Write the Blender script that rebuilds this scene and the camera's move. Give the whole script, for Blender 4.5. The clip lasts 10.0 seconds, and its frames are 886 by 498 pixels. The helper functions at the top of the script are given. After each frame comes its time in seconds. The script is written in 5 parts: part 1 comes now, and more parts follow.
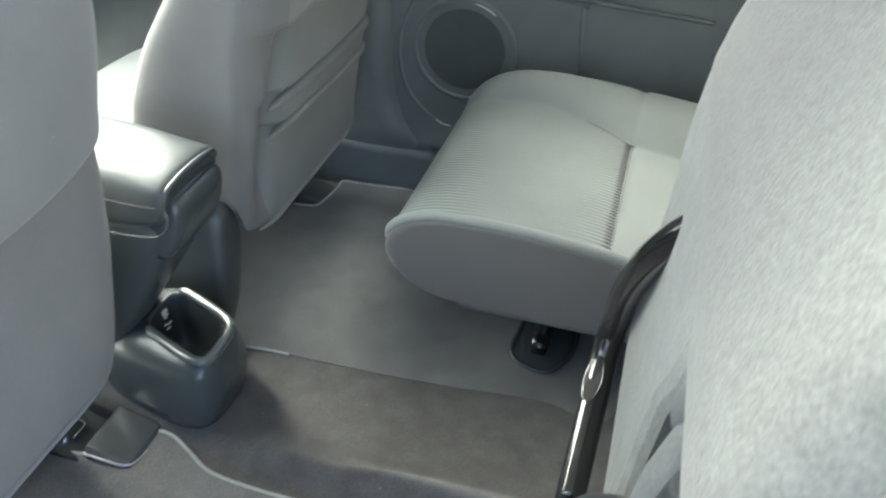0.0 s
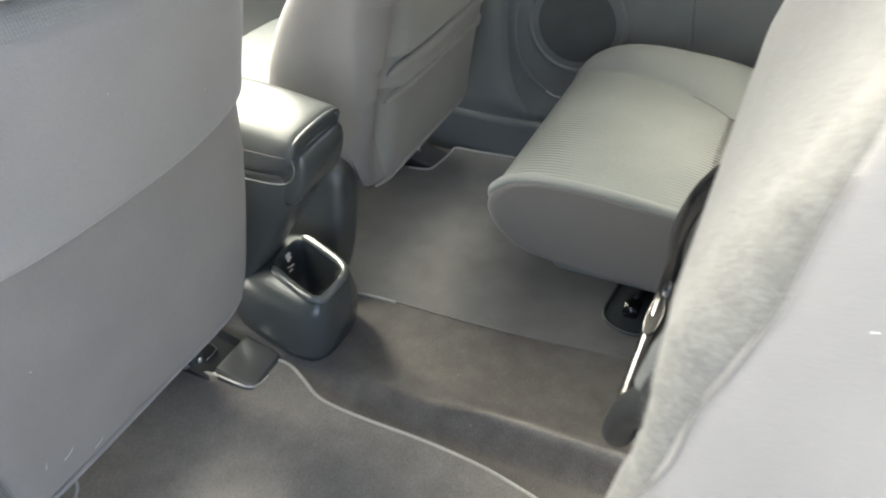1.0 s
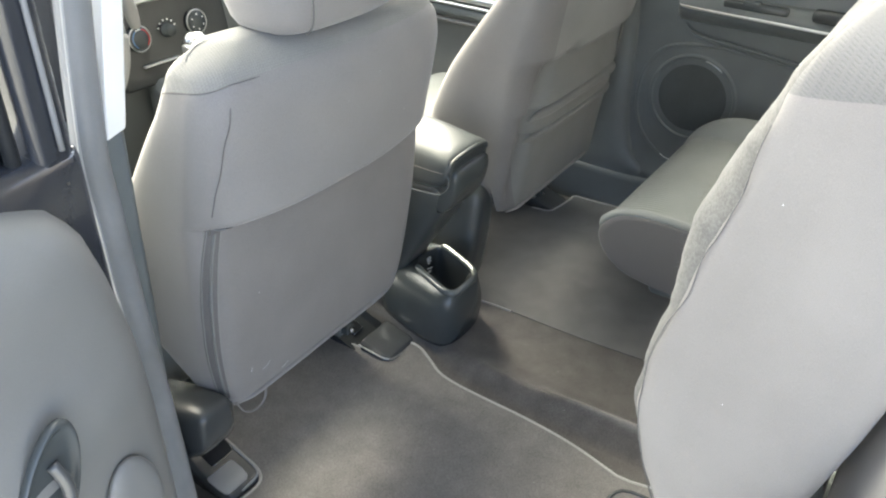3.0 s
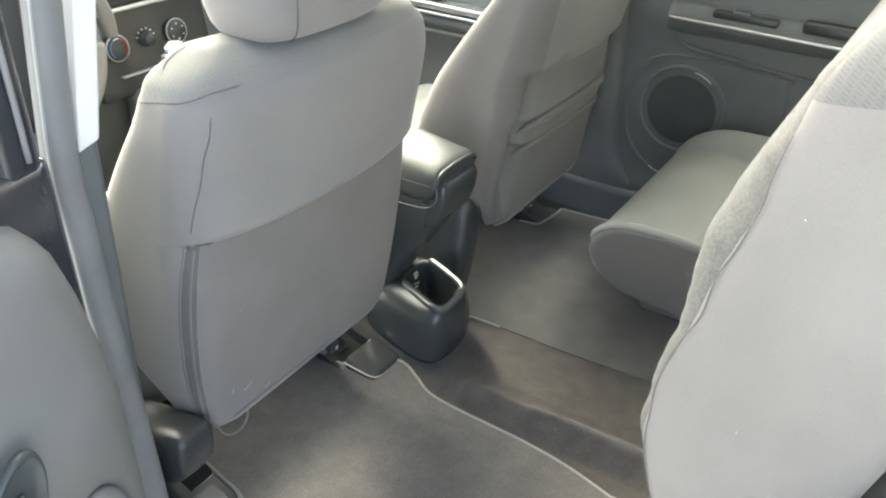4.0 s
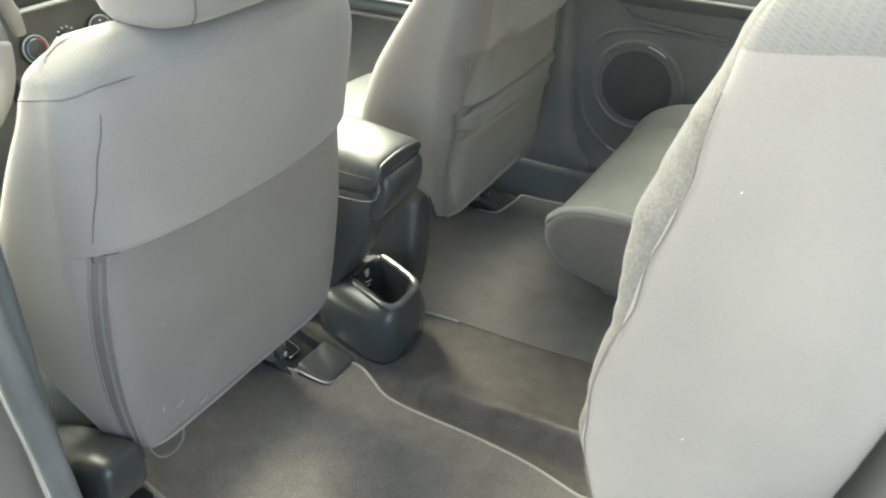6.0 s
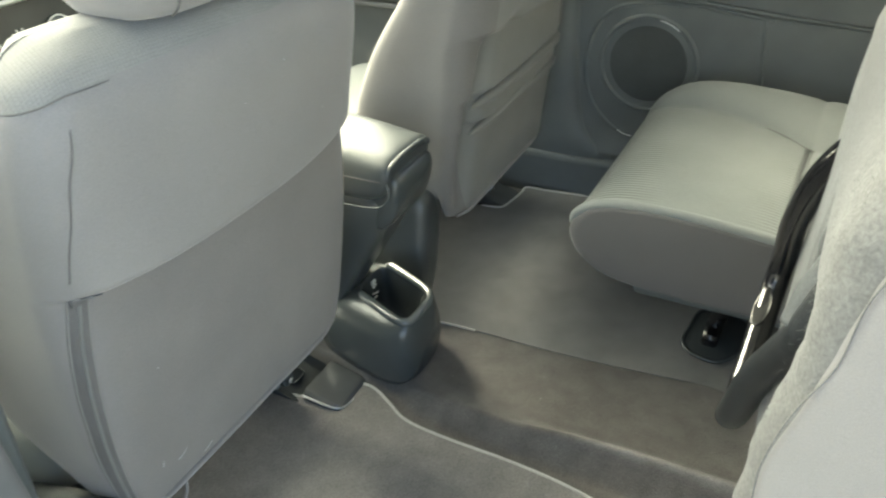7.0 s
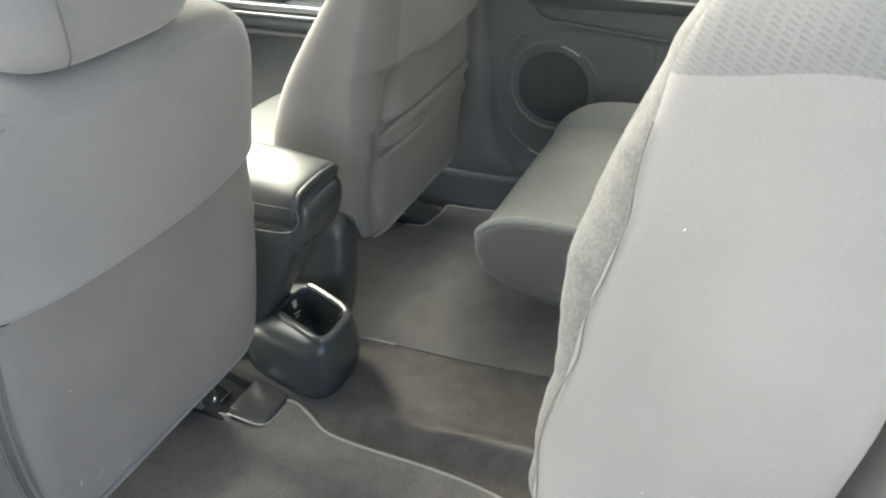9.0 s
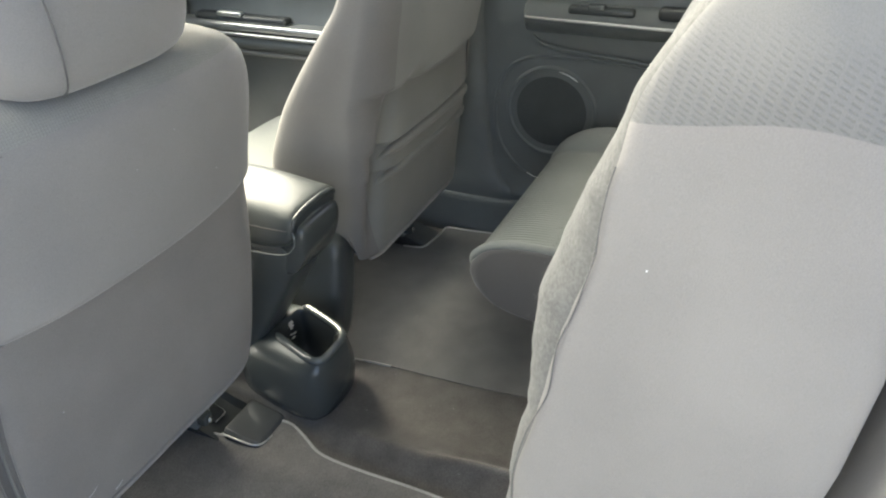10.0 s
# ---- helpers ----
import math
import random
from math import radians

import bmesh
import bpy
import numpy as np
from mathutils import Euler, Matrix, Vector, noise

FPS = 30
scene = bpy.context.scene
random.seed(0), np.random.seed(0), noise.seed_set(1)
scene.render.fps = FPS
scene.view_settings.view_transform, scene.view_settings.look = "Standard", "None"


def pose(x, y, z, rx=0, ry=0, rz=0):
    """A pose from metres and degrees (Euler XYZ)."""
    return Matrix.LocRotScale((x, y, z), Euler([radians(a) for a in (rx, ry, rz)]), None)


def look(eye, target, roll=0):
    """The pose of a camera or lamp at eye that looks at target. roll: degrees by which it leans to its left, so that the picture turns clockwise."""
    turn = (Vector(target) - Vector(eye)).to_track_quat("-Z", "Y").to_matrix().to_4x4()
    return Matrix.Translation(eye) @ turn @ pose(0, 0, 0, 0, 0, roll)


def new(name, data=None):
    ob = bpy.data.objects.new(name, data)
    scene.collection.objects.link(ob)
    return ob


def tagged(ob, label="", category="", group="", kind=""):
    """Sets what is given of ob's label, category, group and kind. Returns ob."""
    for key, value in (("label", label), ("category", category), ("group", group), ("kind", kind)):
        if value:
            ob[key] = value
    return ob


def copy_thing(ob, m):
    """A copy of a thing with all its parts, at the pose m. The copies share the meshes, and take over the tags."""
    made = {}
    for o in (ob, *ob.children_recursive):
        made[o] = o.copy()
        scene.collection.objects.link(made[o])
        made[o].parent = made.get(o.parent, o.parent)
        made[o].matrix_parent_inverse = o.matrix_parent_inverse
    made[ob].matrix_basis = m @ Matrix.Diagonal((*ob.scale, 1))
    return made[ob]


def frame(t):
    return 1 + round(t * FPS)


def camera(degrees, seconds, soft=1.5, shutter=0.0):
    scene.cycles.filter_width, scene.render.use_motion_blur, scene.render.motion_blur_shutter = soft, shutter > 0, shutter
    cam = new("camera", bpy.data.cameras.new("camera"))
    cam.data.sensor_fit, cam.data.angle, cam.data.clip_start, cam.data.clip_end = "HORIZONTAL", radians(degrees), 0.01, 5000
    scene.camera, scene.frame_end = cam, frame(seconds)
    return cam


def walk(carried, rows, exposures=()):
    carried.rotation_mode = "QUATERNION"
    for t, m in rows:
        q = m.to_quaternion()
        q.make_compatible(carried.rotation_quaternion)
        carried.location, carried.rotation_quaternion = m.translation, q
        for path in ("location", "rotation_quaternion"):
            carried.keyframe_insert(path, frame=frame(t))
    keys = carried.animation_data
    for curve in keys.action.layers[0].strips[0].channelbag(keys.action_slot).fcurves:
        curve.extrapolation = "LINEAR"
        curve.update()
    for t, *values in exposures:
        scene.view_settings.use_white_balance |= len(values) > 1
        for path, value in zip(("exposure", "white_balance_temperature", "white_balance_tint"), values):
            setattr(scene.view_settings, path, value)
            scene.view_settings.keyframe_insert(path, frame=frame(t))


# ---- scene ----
cam = camera(57.6, 10.0, soft=2.1, shutter=0.5)
PATH = [
    (0, (-0.855, -0.606, 1.032), (0.713, -0.188, -0.138), 2.5),
    (0.5, (-0.901, -0.596, 1.018), (0.626, -0.088, -0.17), 2.0),
    (1, (-0.941, -0.665, 1.065), (0.495, 0.009, -0.152), -0.6),
    (1.5, (-1.003, -0.771, 1.104), (0.396, -0.027, -0.116), -2.1),
    (1.8, (-1.085, -0.819, 1.116), (0.317, -0.014, -0.061), -1.8),
    (2, (-1.155, -0.818, 1.138), (0.249, 0.013, -0.019), -1.1),
    (2.5, (-1.246, -0.785, 1.157), (0.157, 0.135, 0.068), 0.7),
    (2.7, (-1.252, -0.794, 1.158), (0.139, 0.151, 0.076), 1.1),
    (3.8, (-1.212, -0.768, 1.133), (0.205, 0.165, 0.080), 1.4),
    (4, (-1.218, -0.762, 1.134), (0.213, 0.161, 0.085), 1.6),
    (4.5, (-1.225, -0.768, 1.134), (0.236, 0.126, 0.1), 1.5),
    (5, (-1.217, -0.773, 1.133), (0.255, 0.104, 0.102), 1.2),
    (5.5, (-1.2, -0.785, 1.13), (0.28, 0.077, 0.097), 0.8),
    (5.7, (-1.174, -0.784, 1.116), (0.295, 0.078, 0.069), 0.4),
    (6.8, (-1.040, -0.664, 1.049), (0.401, 0.189, -0.040), -2.7),
    (7, (-1.038, -0.638, 1.04), (0.429, 0.176, -0.049), -2.7),
    (7.5, (-1.014, -0.636, 1.037), (0.491, 0.103, -0.054), -2.6),
    (8, (-1.025, -0.669, 1.053), (0.494, 0.047, -0.034), -3.3),
    (8.5, (-1.039, -0.711, 1.067), (0.488, -0.008, -0.018), -3.5),
    (9, (-1.064, -0.748, 1.089), (0.468, -0.021, 0.028), -2.8),
    (9.5, (-1.079, -0.76, 1.099), (0.467, -0.027, 0.063), -2.5),
    (10, (-1.061, -0.767, 1.104), (0.487, -0.021, 0.081), -2.4),
]
walk(cam, [(t, look(eye, target, roll)) for t, eye, target, roll in PATH], exposures=[(0.0, 4.74, 6350, -9), (0.5, 4.79, 6650, -6), (1.0, 4.79, 7150, -3), (1.5, 4.79, 7650, -1), (2.5, 4.73, 7050, -2), (4.0, 4.68, 7350, -5), (5.5, 4.75, 7550, -7), (7.0, 4.7, 7550, -12), (7.5, 4.88, 7450, -11), (8.0, 4.82, 7350, -10), (8.5, 4.7, 7250, -7), (9.0, 4.54, 7250, -4), (10.0, 4.34, 7250, -4)])

# ---- world and light ----
world = bpy.data.worlds.new("world")
scene.world = world
world.use_nodes = True
_wn = world.node_tree.nodes
_sky = _wn.new("ShaderNodeTexSky")
_sky.sky_type, _sky.sun_disc = "NISHITA", False
_sky.sun_elevation, _sky.sun_rotation = radians(42), radians(30)
_sky.air_density, _sky.dust_density, _sky.ozone_density = 0.10, 2.0, 0.0
world.node_tree.links.new(_sky.outputs[0], _wn["Background"].inputs[0])
_wn["Background"].inputs[1].default_value = 0.15
sun = new("sun", bpy.data.lights.new("sun", "SUN"))
sun.data.energy, sun.data.angle, sun.data.color = 0.6, radians(90), (0.98, 0.985, 0.98)
sun.matrix_world = look((3.2, 5.6, 5.8), (0, 0, 0))


# ---- materials ----
def material(name, colour, rough=0.7, metal=0.0, grain=(300.0, 0.15, 0.0006), blotch=(9.0, 0.12), coat=0.0, sheen=0.0, spec=0.5):
    """A surface with colour varied at two scales and a fine relief. grain: scale, colour share, depth; blotch: scale, colour share."""
    m = bpy.data.materials.new(name)
    m.use_nodes = True
    n, l = m.node_tree.nodes, m.node_tree.links
    b = n["Principled BSDF"]
    b.inputs["Roughness"].default_value, b.inputs["Metallic"].default_value = rough, metal
    b.inputs["Coat Weight"].default_value, b.inputs["Sheen Weight"].default_value = coat, sheen
    b.inputs["Specular IOR Level"].default_value = spec
    co = n.new("ShaderNodeTexCoord")
    fine, wide = n.new("ShaderNodeTexNoise"), n.new("ShaderNodeTexNoise")
    fine.inputs["Scale"].default_value, fine.inputs["Detail"].default_value = grain[0], 4
    wide.inputs["Scale"].default_value, wide.inputs["Detail"].default_value = blotch[0], 5
    for t in (fine, wide):
        l.new(co.outputs["Object"], t.inputs["Vector"])
    value = None
    for t, share in ((fine, grain[1]), (wide, blotch[1])):
        r = n.new("ShaderNodeMapRange")
        r.inputs["From Min"].default_value, r.inputs["From Max"].default_value = 0.3, 0.7
        r.inputs["To Min"].default_value, r.inputs["To Max"].default_value = 1 - share, 1 + share
        l.new(t.outputs["Fac"], r.inputs["Value"])
        if value is None:
            value = r.outputs[0]
        else:
            k = n.new("ShaderNodeMath")
            k.operation = "MULTIPLY"
            l.new(value, k.inputs[0]), l.new(r.outputs[0], k.inputs[1])
            value = k.outputs[0]
    mix = n.new("ShaderNodeVectorMath")
    mix.operation = "SCALE"
    mix.inputs[0].default_value = colour
    l.new(value, mix.inputs["Scale"])
    l.new(mix.outputs[0], b.inputs["Base Color"])
    if grain[2]:
        bump = n.new("ShaderNodeBump")
        bump.inputs["Distance"].default_value = grain[2]
        bump.inputs["Strength"].default_value = 1.0
        l.new(fine.outputs["Fac"], bump.inputs["Height"])
        l.new(bump.outputs[0], b.inputs["Normal"])
    return m


def ribbed(name, colour, axis, cross, depth, rough=0.9, low=0.86, worn=None):
    """Woven cloth with raised ribs, their hollows darkened in colour as shade. axis: turns a metre of the ribs; cross:
    of the weave laid over them; worn: where along y the ribs and their shade fade as the light shows them, and how far
    off they stand up again.
    """
    m = material(name, colour, rough, grain=(700.0, 0.12, 0.0003), blotch=(8.0, 0.06), sheen=0.05)
    n, l = m.node_tree.nodes, m.node_tree.links
    b, co = n["Principled BSDF"], n["Texture Coordinate"]

    def maths(kind, a, c=None):
        k = n.new("ShaderNodeMath")
        k.operation = kind
        for slot, v in zip(k.inputs, (a, c)):
            if isinstance(v, (int, float)):
                slot.default_value = v
            elif v is not None:
                l.new(v, slot)
        return k.outputs[0]

    waves = []
    for way in (axis, cross):
        dot = n.new("ShaderNodeVectorMath")
        dot.operation = "DOT_PRODUCT"
        dot.inputs[1].default_value = [a * 2 * math.pi for a in way]
        l.new(co.outputs["Object"], dot.inputs[0])
        waves.append(maths("SINE", dot.outputs["Value"]))
    if worn:
        xyz = n.new("ShaderNodeSeparateXYZ")
        l.new(co.outputs["Object"], xyz.inputs[0])
        off = maths("DIVIDE", maths("ABSOLUTE", maths("SUBTRACT", xyz.outputs[1], worn[0])), worn[1])
        keep = maths("ADD", maths("MINIMUM", maths("POWER", off, 4.0), 1.0), 0.05)
        height = maths("ADD", maths("MULTIPLY", waves[0], keep), maths("MULTIPLY", waves[1], 0.16))
    else:
        height = maths("MULTIPLY", waves[0], waves[1])
    bump = n.new("ShaderNodeBump")
    bump.inputs["Distance"].default_value, bump.inputs["Strength"].default_value = depth, 1.0
    l.new(height, bump.inputs["Height"])
    l.new(n["Bump"].outputs[0], bump.inputs["Normal"])
    l.new(bump.outputs[0], b.inputs["Normal"])
    # shade between the ribs, put into the base colour
    shade = n.new("ShaderNodeMapRange")
    shade.inputs["From Min"].default_value, shade.inputs["From Max"].default_value = -1, 1
    shade.inputs["To Min"].default_value, shade.inputs["To Max"].default_value = low, 1.05
    l.new(height, shade.inputs["Value"])
    old = b.inputs["Base Color"].links[0].from_socket
    k = n.new("ShaderNodeVectorMath")
    k.operation = "SCALE"
    l.new(old, k.inputs[0]), l.new(shade.outputs[0], k.inputs["Scale"])
    l.new(k.outputs[0], b.inputs["Base Color"])
    return m


def dashed(name, colour, axis, cross, depth, fade):
    """Cloth with rows of short sunk dashes. axis: rows a metre; cross: dashes a metre along a row; fade: heights between which the dashes end."""
    m = material(name, colour, 0.9, grain=(1300.0, 0.08, 0.00016), blotch=(9.0, 0.07), sheen=0.05)
    n, l = m.node_tree.nodes, m.node_tree.links
    b, co = n["Principled BSDF"], n["Texture Coordinate"]

    def ramp(socket, a, c, lo=0.0, hi=1.0):
        r = n.new("ShaderNodeMapRange")
        for slot, v in zip(("From Min", "From Max", "To Min", "To Max"), (a, c, lo, hi)):
            r.inputs[slot].default_value = v
        l.new(socket, r.inputs["Value"])
        return r.outputs[0]

    def times(a, c):
        k = n.new("ShaderNodeMath")
        k.operation = "MULTIPLY"
        l.new(a, k.inputs[0]), l.new(c, k.inputs[1])
        return k.outputs[0]

    sunk = None
    for way, start in ((axis, 0.15), (cross, -0.8)):
        dot, sine = n.new("ShaderNodeVectorMath"), n.new("ShaderNodeMath")
        dot.operation, sine.operation = "DOT_PRODUCT", "SINE"
        dot.inputs[1].default_value = [a * 2 * math.pi for a in way]
        l.new(co.outputs["Object"], dot.inputs[0]), l.new(dot.outputs["Value"], sine.inputs[0])
        wave = ramp(sine.outputs[0], start, start + 0.7)
        sunk = wave if sunk is None else times(sunk, wave)
    xyz = n.new("ShaderNodeSeparateXYZ")
    l.new(co.outputs["Object"], xyz.inputs[0])
    sunk = times(sunk, ramp(xyz.outputs[2], fade[0], fade[1], 1.0, 0.0))
    bump = n.new("ShaderNodeBump")
    bump.invert = True
    bump.inputs["Distance"].default_value, bump.inputs["Strength"].default_value = depth, 1.0
    l.new(sunk, bump.inputs["Height"]), l.new(n["Bump"].outputs[0], bump.inputs["Normal"])
    l.new(bump.outputs[0], b.inputs["Normal"])
    k = n.new("ShaderNodeVectorMath")
    k.operation = "SCALE"
    l.new(b.inputs["Base Color"].links[0].from_socket, k.inputs[0]), l.new(ramp(sunk, 0.0, 1.0, 1.0, 0.88), k.inputs["Scale"])
    l.new(k.outputs[0], b.inputs["Base Color"])
    return m


CLOTH = material("seat_cloth", (0.222, 0.211, 0.205), 0.85, grain=(900, 0.10, 0.0003), blotch=(7, 0.06), sheen=0.25)
# seat cloth a little darker: the shade below the fold, painted in
CLOTH_PANEL_SHADED = material("seat_panel_cloth_shaded", (0.204, 0.192, 0.186), 0.88, grain=(900, 0.12, 0.0003), blotch=(7, 0.08), sheen=0.15)
# seat cloth darkened for the shaded flank, then cooler for the far seat's dimmer light
CLOTH_FLANK_SHADED = material("seat_flank_cloth_shaded", (0.166, 0.160, 0.154), 0.9, grain=(900, 0.12, 0.0003), blotch=(7, 0.08), sheen=0.08)
CLOTH_FAR_SHADED = material("seat_cloth_far_shaded", (0.196, 0.196, 0.185), 0.88, grain=(900, 0.10, 0.0003), blotch=(7, 0.08), sheen=0.12)
CLOTH_SIDE = material("seat_side_cloth", (0.228, 0.213, 0.201), 0.9, grain=(1300, 0.08, 0.00016), blotch=(9, 0.09), sheen=0.15)
# the rear side cloth again, darkened to hold the end panel's shade
CLOTH_END_SHADED = material("seat_end_cloth_shaded", (0.104, 0.099, 0.098), 0.85, grain=(900, 0.10, 0.0003), blotch=(6, 0.05), sheen=0.25)
CLOTH_TOP = material("seat_bolster_cloth", (0.212, 0.221, 0.213), 0.9, grain=(900, 0.10, 0.0003), blotch=(7, 0.05), sheen=0.06)
MESH = ribbed("seat_rib_cloth", (0.245, 0.257, 0.248), (112.0, 0.0, 0.0), (230.0, 170.0, 0.0), 0.0009, low=0.66, worn=(-0.462, 0.128))
# rib cloth of the raised cushion, darkened as its roll turns from the light
MESH_UP_SHADED = dashed("seat_rib_cloth_raised_shaded", (0.172, 0.167, 0.160), (0.0, -190.0, 330.0), (0.0, 150.0, 30.0), 0.0003, (0.985, 1.012))
RIB_TOP = ribbed("seat_top_cloth", (0.236, 0.233, 0.222), (150.0, 90.0, 60.0), (-120.0, 170.0, 90.0), 0.00022, low=0.91)
FELT = material("felt_underside", (0.106, 0.105, 0.102), 0.95, grain=(420, 0.20, 0.0005), blotch=(140, 0.09), sheen=0.08)
FELT_BOARD = material("felt_board", (0.108, 0.110, 0.107), 0.95, grain=(420, 0.24, 0.0006), blotch=(60, 0.12), sheen=0.1)
CARPET = material("carpet", (0.140, 0.141, 0.139), 0.95, grain=(500, 0.30, 0.0012), blotch=(15, 0.13), sheen=0.15)
CARPET_BROWN = material("carpet_tunnel", (0.098, 0.093, 0.090), 0.95, grain=(500, 0.30, 0.0012), blotch=(24, 0.18), sheen=0.15)


def lit_worn_crest(m):
    """Pale wear and highlight along the tunnel's crest, both painted into the pile's colour."""
    n, l = m.node_tree.nodes, m.node_tree.links
    b, co = n["Principled BSDF"], n["Texture Coordinate"]
    xyz = n.new("ShaderNodeSeparateXYZ")
    l.new(co.outputs["Object"], xyz.inputs[0])

    def maths(kind, a, c=0.0):
        k = n.new("ShaderNodeMath")
        k.operation = kind
        for slot, v in zip(k.inputs, (a, c)):
            if isinstance(v, (int, float)):
                slot.default_value = v
            else:
                l.new(v, slot)
        return k.outputs[0]

    wander = n.new("ShaderNodeTexNoise")
    wander.inputs["Scale"].default_value = 9.0
    l.new(co.outputs["Object"], wander.inputs["Vector"])
    off = maths("ADD", maths("ADD", xyz.outputs[0], 0.097), maths("MULTIPLY", maths("SUBTRACT", wander.outputs["Fac"], 0.5), 0.012))
    band = maths("POWER", 2.718, maths("MULTIPLY", maths("MULTIPLY", off, off), -14000.0))
    reach = n.new("ShaderNodeMapRange")
    reach.inputs["From Min"].default_value, reach.inputs["From Max"].default_value = -0.24, -0.38
    l.new(xyz.outputs[1], reach.inputs["Value"])
    gain = maths("ADD", maths("MULTIPLY", maths("MULTIPLY", band, reach.outputs[0]), 1.0), 1.0)
    k = n.new("ShaderNodeVectorMath")
    k.operation = "SCALE"
    l.new(b.inputs["Base Color"].links[0].from_socket, k.inputs[0]), l.new(gain, k.inputs["Scale"])
    l.new(k.outputs[0], b.inputs["Base Color"])


lit_worn_crest(CARPET_BROWN)
MAT = material("mat_carpet", (0.170, 0.165, 0.158), 0.95, grain=(500, 0.28, 0.0012), blotch=(22, 0.13), sheen=0.2)
HEM = material("mat_hem", (0.40, 0.40, 0.385), 0.8, grain=(600, 0.2, 0.0005))
PLASTIC = material("dark_plastic", (0.055, 0.063, 0.065), 0.24, grain=(1500, 0.10, 0.0001), blotch=(10, 0.10))
PLASTIC_MATT = material("matt_dark_plastic", (0.125, 0.139, 0.141), 0.46, grain=(1400, 0.12, 0.0002), blotch=(8, 0.12))
LEATHERETTE = material("lid_leatherette", (0.056, 0.064, 0.066), 0.35, grain=(1100, 0.10, 0.0002), blotch=(10, 0.08))
GREY_PLASTIC = material("grey_plastic", (0.19, 0.19, 0.185), 0.5, grain=(1400, 0.08, 0.0001), blotch=(6, 0.06))
PALE_PLASTIC = material("pale_pillar_plastic", (0.80, 0.80, 0.78), 0.5, grain=(1200, 0.03, 0.0001), blotch=(6, 0.03))
RUBBER = material("rubber_seal", (0.205, 0.210, 0.215), 0.5, grain=(900, 0.05, 0.0001), blotch=(14, 0.10))
GLOSS = material("gloss_black_enamel", (0.008, 0.008, 0.009), 0.14, grain=(200, 0.1, 0.0002), blotch=(10, 0.1), coat=0.6)
PLASTIC_SHINY = material("polished_dark_plastic", (0.080, 0.092, 0.095), 0.17, grain=(1500, 0.08, 0.0001), blotch=(12, 0.12), coat=0.4)
RAIL_COVER = material("rail_cover_plastic", (0.085, 0.089, 0.090), 0.16, grain=(1500, 0.06, 0.0001), blotch=(12, 0.12), coat=0.5)
BLACK_PLASTIC = material("black_plastic", (0.044, 0.048, 0.050), 0.26, grain=(1500, 0.08, 0.0001), blotch=(12, 0.12))
GRILLE = material("speaker_cloth", (0.058, 0.066, 0.067), 0.7, grain=(900, 0.2, 0.0004), blotch=(12, 0.12))
STEEL = material("bright_steel", (0.62, 0.63, 0.63), 0.22, metal=1.0, grain=(300, 0.05, 0.0001), blotch=(20, 0.05))
SILVER = material("silver_trim", (0.60, 0.61, 0.60), 0.3, metal=0.8, grain=(300, 0.04, 0.0), blotch=(20, 0.05))
WHITE = material("white_print", (0.80, 0.80, 0.78), 0.6, grain=(300, 0.02, 0.0), blotch=(20, 0.02))
RED = material("red_print", (0.55, 0.05, 0.05), 0.6, grain=(300, 0.02, 0.0), blotch=(20, 0.02))
BLUE = material("blue_print", (0.08, 0.22, 0.45), 0.6, grain=(300, 0.02, 0.0), blotch=(20, 0.02))
ROOF = material("headliner", (0.78, 0.78, 0.76), 0.95, grain=(600, 0.08, 0.0004), blotch=(6, 0.04))
PAINT = material("car_paint", (0.03, 0.034, 0.042), 0.2, grain=(300, 0.03, 0.0), blotch=(5, 0.05), coat=0.8)
ASPHALT = material("asphalt", (0.34, 0.34, 0.33), 0.95, grain=(90, 0.30, 0.004), blotch=(1.2, 0.2))
BLACK_RUBBER = material("black_rubber", (0.022, 0.024, 0.026), 0.42, grain=(600, 0.15, 0.0003), blotch=(20, 0.15), spec=0.14)
PAD = material("dull_rubber", (0.075, 0.078, 0.080), 0.8, grain=(600, 0.15, 0.0003), blotch=(30, 0.12), spec=0.3)
CONSOLE = material("console_plastic", (0.056, 0.063, 0.065), 0.30, grain=(1400, 0.12, 0.0002), blotch=(9, 0.14))
SATIN = material("satin_grey_plastic", (0.38, 0.385, 0.38), 0.34, grain=(1400, 0.05, 0.0001), blotch=(14, 0.08))
STITCH = material("seam_thread", (0.13, 0.125, 0.12), 0.9, grain=(900, 0.2, 0.0003))


# ---- mesh tools ----
def part(name, bm, mat, parent=None, label="", smooth=True, level=0, bevel=0.0):
    """Links a bmesh as one mesh object, under a parent where one is given."""
    bmesh.ops.recalc_face_normals(bm, faces=bm.faces)
    me = bpy.data.meshes.new(name)
    bm.to_mesh(me)
    bm.free()
    for m in mat if isinstance(mat, (list, tuple)) else (mat,):
        me.materials.append(m)
    if smooth:
        me.polygons.foreach_set("use_smooth", [True] * len(me.polygons))
    ob = new(name, me)
    if parent is not None:
        ob.parent = parent
    if bevel:
        b = ob.modifiers.new("bevel", "BEVEL")
        b.width, b.segments, b.limit_method, b.angle_limit = bevel, 3, "ANGLE", radians(35)
    if level:
        s = ob.modifiers.new("subdivision", "SUBSURF")
        s.levels = s.render_levels = level
    if label:
        ob["label"] = label
    return ob


def thing(name, label, category, group="", kind="", at=(0, 0, 0)):
    ob = new(name)
    ob.empty_display_size = 0.05
    ob.location = at
    return tagged(ob, label, category, group, kind)


